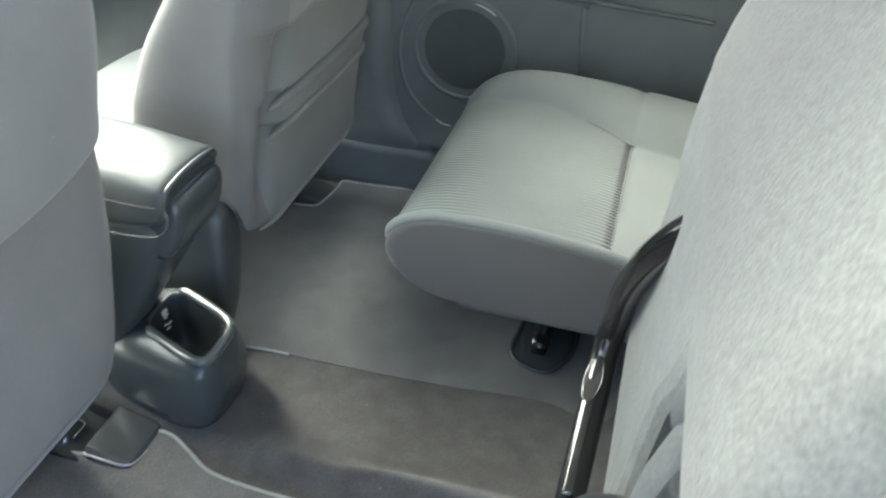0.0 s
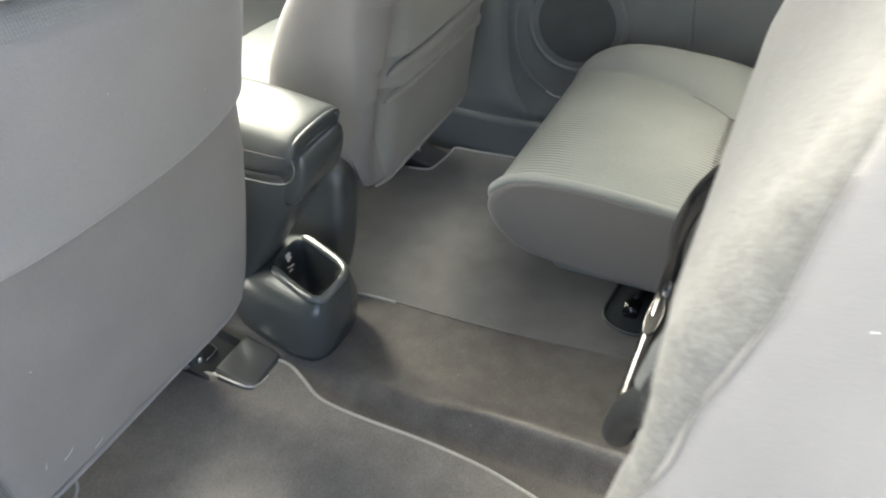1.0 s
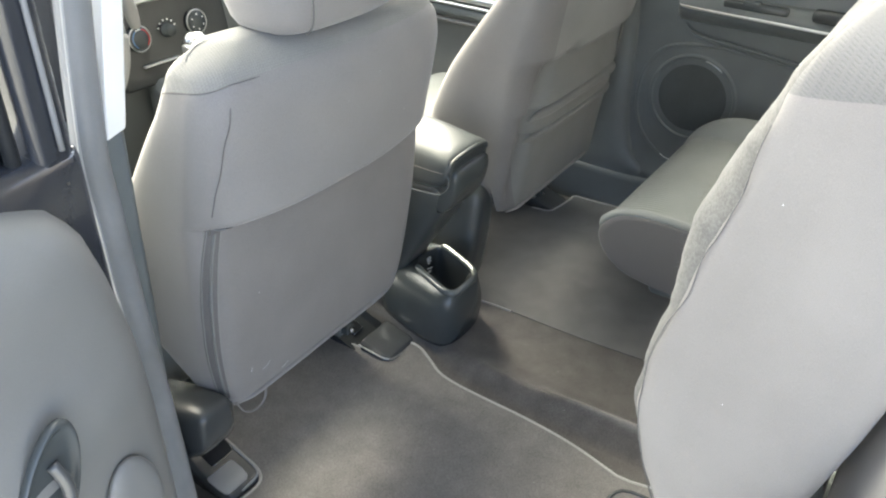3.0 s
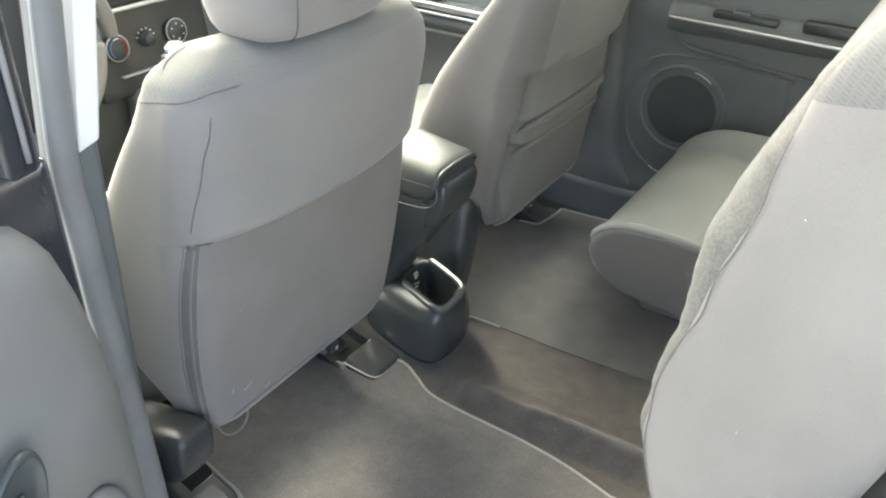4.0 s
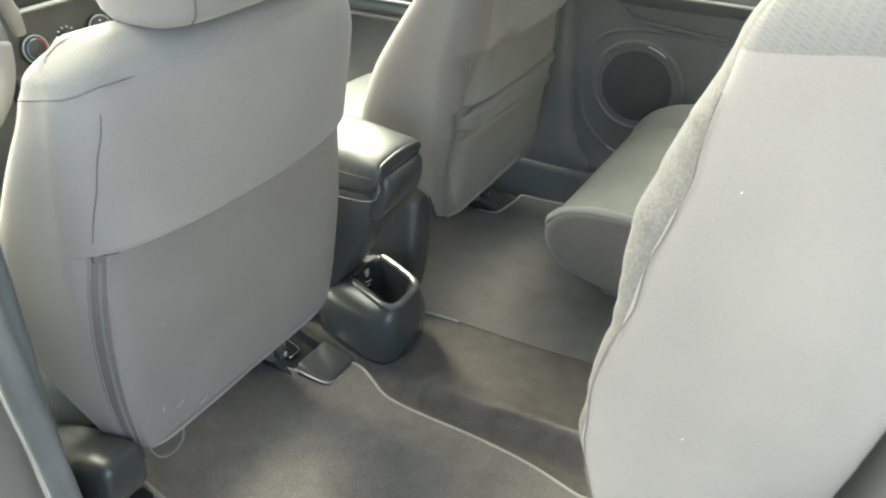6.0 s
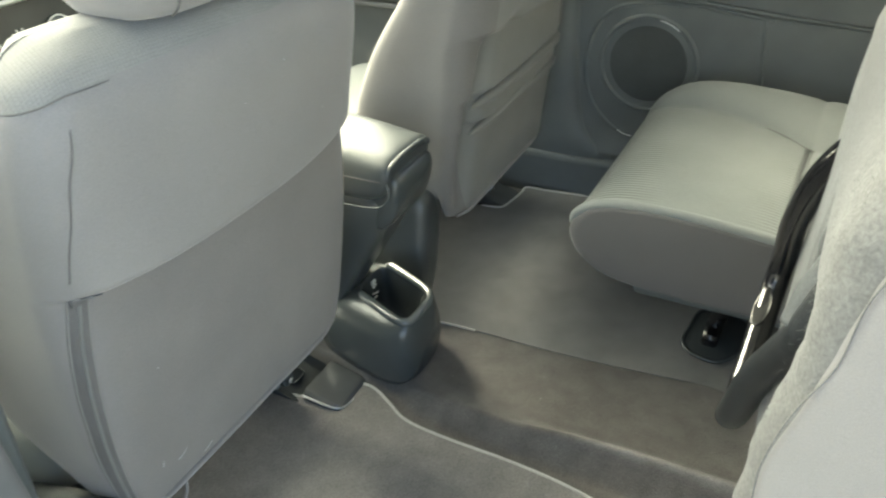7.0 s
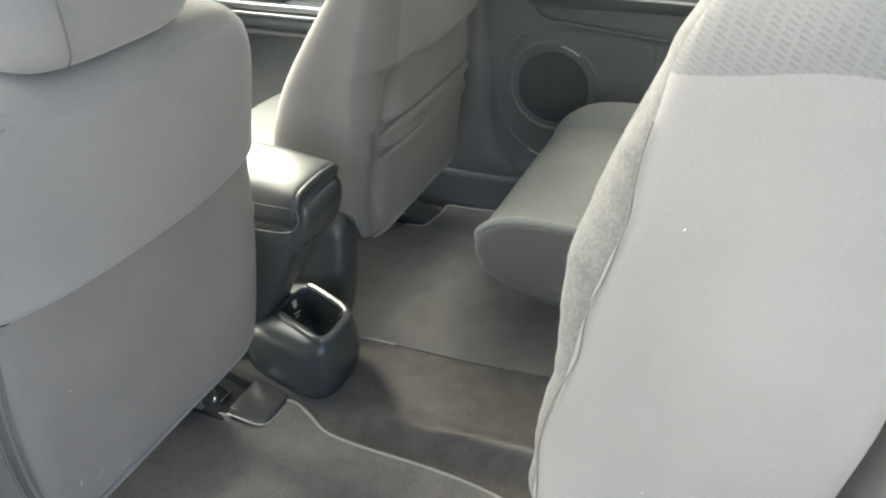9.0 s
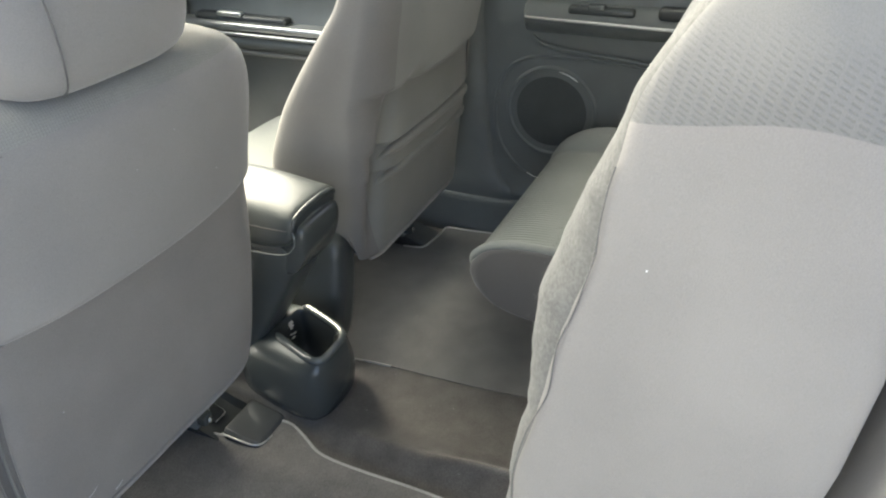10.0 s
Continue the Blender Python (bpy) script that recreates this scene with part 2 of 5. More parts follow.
def loft(rings, closed=True, cap=True):
    """A skin over rings of equal length."""
    bm = bmesh.new()
    rows = [[bm.verts.new(p) for p in ring] for ring in rings]
    k = len(rows[0])
    for a, b in zip(rows, rows[1:]):
        for i in range(k if closed else k - 1):
            j = (i + 1) % k
            bm.faces.new((a[i], a[j], b[j], b[i]))
    if cap:
        bm.faces.new(rows[0][::-1])
        bm.faces.new(rows[-1])
    return bm


def ease(x, table):
    """Reads a table of (x, value) with straight steps between."""
    xs, ys = zip(*table)
    return float(np.interp(x, xs, ys))


def spline(points, steps=6, closed=False):
    """A smooth line through points."""
    p = [Vector(q) for q in points]
    out, n = [], len(p)
    for i in range(n if closed else n - 1):
        if closed:
            a, b, c, d = p[i - 1], p[i], p[(i + 1) % n], p[(i + 2) % n]
        else:
            a, b, c, d = p[max(i - 1, 0)], p[i], p[i + 1], p[min(i + 2, n - 1)]
        for s in range(steps):
            t = s / steps
            out.append(0.5 * ((2 * b) + (c - a) * t + (2 * a - 5 * b + 4 * c - d) * t * t + (3 * b - a - 3 * c + d) * t ** 3))
    if not closed:
        out.append(p[-1])
    return out


def tube(points, radius, sides=12, steps=6, closed=False, squash=1.0):
    """A round bar along a smooth line. radius: one, or one a point of the line."""
    line = spline(points, steps, closed)
    n = len(line)
    rings, up = [], Vector((0.13, 0.21, 0.97))
    for i, q in enumerate(line):
        way = (line[(i + 1) % n] - line[i - 1]) if closed or 0 < i < n - 1 else (line[min(i + 1, n - 1)] - line[max(i - 1, 0)])
        way.normalize()
        side = up.cross(way)
        if side.length < 1e-3:
            side = Vector((1, 0, 0)).cross(way)
        side.normalize()
        top = way.cross(side)
        up = top
        r = radius if isinstance(radius, (int, float)) else float(np.interp(i / (n - 1) * (len(radius) - 1), range(len(radius)), radius))
        rings.append([q + r * (math.cos(a) * side + squash * math.sin(a) * top) for a in (2 * math.pi * k / sides for k in range(sides))])
    if closed:
        rings.append(rings[0])
        bm = loft(rings, cap=False)
        bmesh.ops.remove_doubles(bm, verts=bm.verts, dist=1e-6)
        return bm
    return loft(rings)


def box(lo, hi, round_by=0.0, segments=3, bm=None):
    """A block between two corners with rounded edges; joined to bm where one is given."""
    own = bmesh.new()
    c, s = [(a + b) / 2 for a, b in zip(lo, hi)], [abs(b - a) for a, b in zip(lo, hi)]
    bmesh.ops.create_cube(own, size=1.0, matrix=Matrix.Translation(c) @ Matrix.Diagonal((*s, 1)))
    if round_by:
        bmesh.ops.bevel(own, geom=own.edges[:], offset=round_by, segments=segments, profile=0.5, affect="EDGES")
    return join(bm, own)


def join(bm, own):
    if bm is None:
        return own
    me = bpy.data.meshes.new("joined")
    own.to_mesh(me)
    own.free()
    bm.from_mesh(me)
    bpy.data.meshes.remove(me)
    return bm


def turned(bm, m):
    bmesh.ops.transform(bm, matrix=m, verts=bm.verts)
    return bm


def lathe(profile, sides=32):
    """A body of revolution about z from (radius, height) pairs."""
    return loft([[(r * math.cos(a), r * math.sin(a), z) for a in (2 * math.pi * k / sides for k in range(sides))] for r, z in profile])


def slab(outline, z0, z1, round_by=0.0):
    """A flat plate with the given outline."""
    bm = bmesh.new()
    low, high = [bm.verts.new((x, y, z0)) for x, y in outline], [bm.verts.new((x, y, z1)) for x, y in outline]
    k = len(outline)
    bm.faces.new(low[::-1])
    top = bm.faces.new(high)
    for i in range(k):
        bm.faces.new((low[i], low[(i + 1) % k], high[(i + 1) % k], high[i]))
    if round_by:
        bmesh.ops.bevel(bm, geom=list(top.edges), offset=round_by, segments=2, profile=0.5, affect="EDGES")
    return bm


def sheet(us, vs, place, thick=None):
    """A surface place(u, v); thick: the way and depth to its back."""
    bm = bmesh.new()
    grid = [[bm.verts.new(place(u, v)) for v in vs] for u in us]
    for a, b in zip(grid, grid[1:]):
        for i in range(len(vs) - 1):
            bm.faces.new((a[i], a[i + 1], b[i + 1], b[i]))
    if thick is not None:
        back = [[bm.verts.new(Vector(v.co) + Vector(thick)) for v in row] for row in grid]
        for a, b in zip(back, back[1:]):
            for i in range(len(vs) - 1):
                bm.faces.new((a[i], b[i], b[i + 1], a[i + 1]))
        rim = [r[0] for r in grid] + grid[-1][1:] + [r[-1] for r in grid[::-1]][1:] + grid[0][-2:0:-1]
        rim_b = [r[0] for r in back] + back[-1][1:] + [r[-1] for r in back[::-1]][1:] + back[0][-2:0:-1]
        for i in range(len(rim)):
            j = (i + 1) % len(rim)
            bm.faces.new((rim[i], rim_b[i], rim_b[j], rim[j]))
    return bm


def span(a, b, n):
    return [a + (b - a) * i / (n - 1) for i in range(n)]


MID = -0.02


# ---- floor ----
def floor_height(x, y):
    """The pan with its low tunnel, a crest along its near edge."""
    foot = ease(y, [(-0.62, -0.150), (-0.46, -0.152), (-0.25, -0.162), (-0.06, -0.145), (0.0, -0.12)])
    crest = ease(y, [(-0.60, -0.094), (-0.45, -0.096), (-0.35, -0.103), (-0.25, -0.113), (-0.06, -0.10), (0.0, -0.085)])
    rise = min(max((x - foot) / (crest - foot), 0), 1)
    fall = min(max((0.20 - x) / 0.05, 0), 1)
    hump = rise * rise * (3 - 2 * rise) * fall
    bead = 0.0105 * math.exp(-((x - crest) / 0.010) ** 2) * ease(y, [(-0.70, 1), (-0.34, 1), (-0.24, 0.4), (-0.1, 0.0)])
    return -0.012 + (0.036 - 0.020 * min(max((x + 0.07) / 0.18, 0), 1)) * hump + bead


floor = part("floor", sheet(span(-0.80, -0.24, 30) + span(-0.236, 0.0, 110) + span(0.01, 0.80, 70), span(-1.60, -0.70, 16) + span(-0.68, 0.30, 60) + span(0.35, 1.10, 14), lambda x, y: (x, y, floor_height(x, y)), (0, 0, -0.03)), CARPET_BROWN)
tagged(floor, "dark brown-grey carpeted car floor with a low tunnel", "floor", kind="structure")


def left_mat():
    line = [(-0.715, -0.60), (-0.235, -0.62), (-0.203, -0.48), (-0.181, -0.378), (-0.172, -0.27), (-0.171, -0.14), (-0.163, -0.06), (-0.138, -0.010), (-0.118, 0.030), (-0.115, 0.060), (-0.126, 0.076),
            (-0.150, 0.082), (-0.174, 0.093), (-0.188, 0.121), (-0.196, 0.165), (-0.196, 0.21), (-0.26, 0.27), (-0.48, 0.27), (-0.545, 0.22), (-0.566, 0.13), (-0.578, 0.065), (-0.605, 0.042), (-0.66, 0.045), (-0.715, 0.05)]
    line = [(p.x, p.y) for p in spline([(x, y, 0) for x, y in line], 5, True)]
    ob = part("floor_mat", slab(line, -0.010, 0.001, 0.002), MAT, smooth=False)
    tagged(ob, "grey carpet floor mat with a pale stitched hem", "floor mat", group="floor mats")
    part("hem", tube([(x, y, -0.001) for x, y in line], 0.0038, 8, 1, True), HEM, ob, "pale woven binding")


def right_mat():
    line = [(0.105, 0.04), (0.112, -0.05), (0.120, -0.28), (0.146, -0.52), (0.17, -0.66), (0.715, -0.66), (0.735, -0.30), (0.728, -0.09), (0.716, 0.02), (0.712, 0.070), (0.68, 0.073),
            (0.62, 0.080), (0.588, 0.092), (0.578, 0.14), (0.54, 0.24), (0.15, 0.24)]
    line = [(p.x, p.y) for p in spline([(x, y, 0) for x, y in line], 5, True)]
    bm = slab(line, -0.012, 0.006, 0.002)
    ob = part("floor_mat", bm, CARPET, smooth=False)
    tagged(ob, "dark grey carpet floor mat in the far footwell", "floor mat", group="floor mats")
    part("hem", tube([(0.105, 0.02, 0.006), (0.110, -0.02, 0.006), (0.113, -0.065, 0.005)], 0.0026, 8, 5), HEM, ob, "pale woven binding")
    part("hem", tube([(0.735, -0.20, 0.006), (0.728, -0.09, 0.006), (0.716, 0.02, 0.006), (0.712, 0.070, 0.006), (0.68, 0.073, 0.006), (0.62, 0.080, 0.006), (0.588, 0.092, 0.006), (0.578, 0.14, 0.006)], 0.003, 8, 5), HEM, ob, "pale woven binding")


left_mat()
right_mat()


lint, rnd = bmesh.new(), random.Random(11)
for i in range(34):
    x, y = rnd.uniform(-0.55, 0.60), rnd.uniform(-0.60, 0.0)
    z = 0.0065 if x > 0.16 else (floor_height(x, y) + 0.0006 if x > -0.16 else 0.0014)
    bmesh.ops.create_icosphere(lint, subdivisions=1, radius=1.0, matrix=pose(x, y, z, 0, 0, rnd.uniform(0, 180)) @ Matrix.Diagonal((rnd.uniform(0.0007, 0.0022), 0.0006, 0.0005, 1)))
tagged(part("carpet_lint", lint, HEM), "scattered specks of pale lint on the carpet", "lint", kind="stuff")


# ---- front seats ----
REAR = [(0.2, 0.012), (0.27, 0.002), (0.38, -0.011), (0.49, -0.024), (0.584, -0.032), (0.586, -0.040), (0.62, -0.048), (0.68, -0.066), (0.7516, -0.082), (0.786, -0.080), (0.8118, -0.064), (0.829, -0.03)]
FRONT = [(0.2, 0.04), (0.25, 0.08), (0.3, 0.16), (0.36, 0.235), (0.45, 0.215), (0.54, 0.175), (0.6, 0.135), (0.67, 0.085), (0.7473, 0.025), (0.786, 0.012), (0.8118, 0.005), (0.829, -0.01)]
WIDE = [(0.195, 0.218), (0.25, 0.238), (0.4, 0.253), (0.55, 0.258), (0.66, 0.261), (0.7344, 0.262), (0.7774, 0.253), (0.8032, 0.235), (0.8204, 0.207), (0.829, 0.180)]
CROWN = [(0.2, 0.0), (0.5, 0.004), (0.585, 0.006), (0.64, 0.014), (0.7516, 0.026), (0.8247, 0.018)]


def back_y(x, z, folds=()):
    """The rear face of a front seat's backrest, x from its middle. folds: height, overhang, and reach upward of each fold."""
    s = min(abs(x) / ease(z, WIDE), 1.0)
    turn = min(max((s - 0.82) / 0.18, 0), 0.998)
    y = ease(z, REAR) - ease(z, CROWN) * (1 - s * s) + (0.045 * (1 - math.sqrt(1 - turn * turn)) if x < 0 else 0.026 * s ** 9)
    for at, over, reach in folds:
        if at == 0:
            y += over * math.exp(-((x + 0.200 - 0.42 * max(0.0, z - 0.46)) / reach) ** 2) * ease(z, [(0.22, 0.3), (0.30, 1), (0.58, 1), (0.62, 0)])
        elif z > at:
            y -= over * math.exp(-((z - at) / reach) ** 2) * (1 - (s ** 2 if x > 0 else s ** 4)) * math.sqrt(1 - (1 - min((z - at) / (0.4 * over), 1)) ** 2)
    return y


def shoulder(z):
    """How far the padded shoulder stands out over the seam below it."""
    return 0.0075 * math.exp(-((z - 0.806) / 0.018) ** 2)


def seat_ring(z, folds, n=57):
    w, front = ease(z, WIDE), ease(z, FRONT)
    ring = [(w * s, back_y(w * s, z, folds), z) for s in (math.sin(a) for a in span(-math.pi / 2, math.pi / 2, n))]
    rear = ring[-1][1]
    for k, q in ((1.0, 0.35), (1.02, 0.7), (0.985, 0.93), (0.90, 1.0), (0.75, 0.90), (0.55, 0.60 if z < 0.7 else 0.85), (0.0, 0.50 if z < 0.7 else 0.8)):
        ring.append((w * k, rear + (front - rear) * q, z))
    half = ring[n:-1]
    ring += [(-x, y, zz) for x, y, zz in half[::-1]]
    return ring


def front_seat(at, flip, label, folds):
    """A bucket seat facing +y. flip: 1 with the door to its left, -1 to its right."""
    seat = thing("front_seat", label, "car seat", group="front seats", at=at)
    zs = {0.209, 0.217, 0.24, 0.28, 0.33, 0.38, 0.44, 0.50, 0.545, 0.64, 0.68, 0.715, 0.745, 0.768, 0.777, 0.784, 0.790, 0.796, 0.803, 0.812, 0.820, 0.826, 0.829}
    for z, over, reach in [f for f in folds if f[0]]:
        zs |= {z - 0.016, z - 0.003, z, z + 0.003, z + 0.006, z + 0.010, z + 0.014, z + 0.020, z + 0.035}
    bm = loft([seat_ring(z, folds) for z in sorted(zs)])
    for v in bm.verts:
        if flip > 0 and v.co.x < -0.15:
            v.co.x -= shoulder(v.co.z) * min((-0.15 - v.co.x) / 0.05, 1)
        elif flip > 0 and v.co.x > 0.05:
            v.co.x *= 1 + ease(v.co.z, [(0.20, 0.070), (0.45, 0.060), (0.57, 0.025), (0.64, -0.010), (0.75, -0.020)]) * min((v.co.x - 0.05) / 0.15, 1)
    if flip < 0:
        for v in bm.verts:
            v.co.x *= 1.045 + 0.10 * max(0.0, (0.28 - v.co.z) / 0.07) if v.co.x > 0 else 1.0
            if v.co.x < -0.19 and v.co.z < 0.33 and v.co.y > back_y(-0.20, 0.25) + 0.040:
                v.co.z = 0.33 - 0.58 * (0.33 - v.co.z)
    # far seat: light and shade come from two darker copies of the cloth
    cloth = CLOTH if flip > 0 else CLOTH_FAR_SHADED
    back = part("backrest", bm, [cloth, RIB_TOP, CLOTH if flip > 0 else CLOTH_FLANK_SHADED, CLOTH_PANEL_SHADED], seat, "grey-brown cloth backrest", level=1)
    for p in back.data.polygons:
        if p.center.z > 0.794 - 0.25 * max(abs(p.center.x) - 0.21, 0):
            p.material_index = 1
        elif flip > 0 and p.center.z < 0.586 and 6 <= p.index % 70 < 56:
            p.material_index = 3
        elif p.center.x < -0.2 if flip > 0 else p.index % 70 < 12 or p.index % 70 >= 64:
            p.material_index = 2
    # stitched seam and zip down the door side of the rear panel
    seam = [(-0.212, 0.795), (-0.227, 0.752), (-0.2345, 0.718), (-0.2385, 0.68), (-0.2425, 0.648), (-0.2445, 0.612)]
    part("seam", tube([(flip * x, back_y(x, z, folds) - 0.0006, z) for x, z in seam], 0.0008, 6, 8), STITCH, back, "stitched seam")
    zipper = spline([(x, z, 0) for x, z in ((-0.231, 0.590), (-0.2385, 0.53), (-0.2415, 0.47), (-0.241, 0.40), (-0.236, 0.33), (-0.229, 0.27), (-0.222, 0.226))], 5)

    def on_back(x, z, out):
        return (flip * x, back_y(x, z, folds) - out, z)

    offs = (-0.0085, -0.0068, -0.0028, 0.0028, 0.0068, 0.0085)
    tape = part("zip", sheet(range(len(zipper)), offs, lambda i, o: on_back(zipper[i].x + o * (1.15 - 0.45 * i / len(zipper)), zipper[i].y, 0.0026 if abs(o) < 0.007 else 0.0006)), STITCH, back, "dark zip tape down the rear panel")
    part("zip_coil", tube([on_back(p.x, p.y, 0.0030) for p in zipper], 0.0020, 8, 1), GREY_PLASTIC, tape, "grey zip coil")
    for o in (-0.0076, 0.0076):
        part("stitching", tube([on_back(p.x + o * (1.15 - 0.45 * i / len(zipper)), p.y, 0.0016) for i, p in enumerate(zipper)], 0.0011, 6, 1), CLOTH, tape, "stitched edge of the tape")
    part("zip_end", box((flip * -0.234 - 0.009, back_y(-0.234, 0.585, folds) - 0.004, 0.577), (flip * -0.234 + 0.010, back_y(-0.234, 0.585, folds) + 0.002, 0.588), 0.0015), STITCH, tape, "dark folded end of the zip")
    part("zip_pull", box((flip * -0.2205 - 0.004, back_y(-0.2205, 0.23, folds) - 0.008, 0.206), (flip * -0.2205 + 0.004, back_y(-0.2205, 0.23, folds) - 0.003, 0.232), 0.0015), PLASTIC, tape, "dark zip pull")
    # hem along the lower edge of the pocket panel
    part("welt", tube([(x, back_y(x, 0.222) - 0.001, 0.222 + 0.003 * math.sin(9 * x)) for x in span(-0.212, 0.205, 14)], [0.0025, 0.0036] + [0.0042] * 10 + [0.0036, 0.0025], 8, 3), CLOTH, back, "folded cloth edge")
    if flip > 0:
        part("strap_loop", tube([(-0.210, 0.012, 0.222), (-0.203, 0.006, 0.203), (-0.186, 0.006, 0.190), (-0.166, 0.007, 0.189), (-0.152, 0.009, 0.198), (-0.145, 0.014, 0.218)], 0.0023, 8, 5, squash=0.5), CLOTH, back, "loose cloth strap loop")
        for x, z in ((0.037, 0.745), (-0.03, 0.72), (-0.16, 0.43), (0.11, 0.66)):
            own = bmesh.new()
            bmesh.ops.create_icosphere(own, subdivisions=1, radius=0.0011, matrix=Matrix.Translation((x, back_y(x, z, folds), z)))
            part("lint", own, HEM, back, "pale speck of lint")
        for x, z, dx, dz in ((-0.155, 0.262, 0.022, 0.012), (-0.180, 0.275, 0.004, 0.030), (-0.11, 0.232, 0.016, 0.006)):
            part("scuff", tube([(x + dx * k, back_y(x + dx * k, z, folds) - 0.0002, z + dz * k * k) for k in (0, 0.5, 1)], 0.0009, 5, 3), HEM, back, "pale scuff mark")
    # padded pleats across the pocket
    for z, r in ((0.457, 0.0150), (0.404, 0.0125)) if flip < 0 else ():
        part("pleat", tube([(x, back_y(x, z, folds[:3]) - 0.002 + 0.010 * max(0.0, (x - 0.20) / 0.06) ** 2, z) for x in span(-0.214, 0.262, 14)], [0.003, 0.6 * r] + [r] * 10 + [0.8 * r, 0.004], 12, 3, squash=0.75), cloth, back, "padded cloth pleat")
    if flip > 0:
        edge = [(x - shoulder(z) * min((-0.15 - x) / 0.05, 1), back_y(x, z, folds) - 0.0006, z) for x, z in ((x, 0.794 - 0.25 * max(abs(x) - 0.21, 0)) for x in span(-0.17, -0.244, 9))]
        edge += [(-k * ease(z, WIDE) - shoulder(z) - 0.0005, back_y(ease(z, WIDE), z, folds) * (1 - q) + ease(z, FRONT) * q, z) for k, q, z in ((1.0, 0.35, 0.783), (1.02, 0.70, 0.780))]
        part("seam", tube(edge, [0.0003] + [0.0009] * 10, 6, 3), STITCH, back, "stitched seam below the shoulders")
    # headrest with its posts
    hr = []
    for z, hw, y0, y1 in ((0.816, 0.075, -0.055, 0.015), (0.821, 0.112, -0.086, 0.03), (0.836, 0.134, -0.106, 0.04), (0.885, 0.146, -0.112, 0.045), (0.950, 0.144, -0.106, 0.04), (1.005, 0.130, -0.09, 0.03), (1.025, 0.10, -0.06, 0.01)):
        c, d = (y0 + y1) / 2, (y1 - y0) / 2
        hr.append([(hw * math.copysign(abs(math.cos(a)) ** 0.55, math.cos(a)), c + d * math.copysign(abs(math.sin(a)) ** 0.7, math.sin(a)), z) for a in (2 * math.pi * k / 28 for k in range(28))])
    rest = part("headrest", loft(hr), CLOTH, seat, "padded cloth headrest", level=1)
    part("seam", tube([(0.092 * flip * -1, -0.100, 0.975), (0.090 * flip * -1, -0.1085, 0.89), (0.088 * flip * -1, -0.104, 0.842), (0.083 * flip * -1, -0.086, 0.824)], 0.0010, 6, 5), STITCH, rest, "stitched seam")
    for x in (-0.075, 0.075):
        part("post", tube([(x, -0.03, 0.80), (x, -0.034, 0.825), (x, -0.04, 0.88)], 0.0055, 10, 4), STEEL, seat, "steel headrest post")
        part("collar", turned(lathe([(0.012, 0), (0.013, 0.003), (0.011, 0.008), (0.007, 0.009)], 16), pose(x, -0.033, 0.825)), PLASTIC, seat, "black plastic collar")
    # seat cushion
    rows = []
    for y, hw, z0, z1 in ((0.14, 0.20, 0.20, 0.26), (0.16, 0.235, 0.17, 0.30), (0.20, 0.245, 0.16, 0.335), (0.30, 0.25, 0.15, 0.345), (0.42, 0.25, 0.16, 0.355), (0.49, 0.24, 0.19, 0.35), (0.52, 0.22, 0.23, 0.32)):
        c, d = (z0 + z1) / 2, (z1 - z0) / 2
        rows.append([(hw * math.copysign(abs(math.cos(a)) ** 0.5, math.cos(a)), y, c + d * math.copysign(abs(math.sin(a)) ** 0.5, math.sin(a))) for a in (2 * math.pi * k / 28 for k in range(28))])
    part("seat_cushion", loft(rows), CLOTH_TOP, seat, "pale grey cloth seat cushion", level=1)
    # recliner cover at the door side and hinge cover at the console side
    cover = []
    for y, z0, z1, hw in ((-0.012, 0.218, 0.256, 0.026), (-0.006, 0.185, 0.270, 0.036), (0.03, 0.150, 0.268, 0.040), (0.10, 0.115, 0.245, 0.042), (0.22, 0.095, 0.205, 0.040), (0.36, 0.08, 0.17, 0.034), (0.40, 0.10, 0.14, 0.02)):
        c, d = (z0 + z1) / 2, (z1 - z0) / 2
        cover.append([(flip * -0.266 + hw * math.copysign(abs(math.cos(a)) ** 0.45, math.cos(a)), y, c + d * math.copysign(abs(math.sin(a)) ** 0.45, math.sin(a))) for a in (2 * math.pi * k / 20 for k in range(20))])
    if flip > 0:
        part("recliner_cover", loft(cover), BLACK_PLASTIC, seat, "black plastic recliner cover", level=1)
    if flip > 0:
        inner = [[(0.200 + 0.036 * math.cos(a) * k, yy, 0.232 + 0.06 * math.sin(a) * k) for a in (2 * math.pi * i / 20 for i in range(20))] for yy, k in ((0.040, 0.3), (0.050, 0.7), (0.08, 1.0), (0.14, 1.1), (0.22, 1.1), (0.30, 0.7))]
    else:
        inner = [[(-0.243 + hw * math.copysign(abs(math.cos(a)) ** 0.6, math.cos(a)), yy, (z0 + z1) / 2 + (z1 - z0) / 2 * math.copysign(abs(math.sin(a)) ** 0.6, math.sin(a))) for a in (2 * math.pi * i / 20 for i in range(20))]
                 for yy, hw, z0, z1 in ((0.050, 0.022, 0.10, 0.255), (0.055, 0.034, 0.05, 0.278), (0.075, 0.043, 0.01, 0.290), (0.14, 0.046, -0.01, 0.292), (0.30, 0.046, -0.01, 0.27), (0.40, 0.04, -0.01, 0.22))]
        inner = [[(x - 0.05 * max(0, 1 - z / 0.20), y, z) for x, y, z in ring] for ring in inner]
    part("hinge_cover", loft(inner), CONSOLE, seat, "black plastic hinge cover", level=1)
    # pan, rails and their end covers
    part("seat_pan", box((-0.19, 0.15, 0.115), (0.19, 0.48, 0.165), 0.012), PLASTIC_MATT, seat, "dark seat pan")
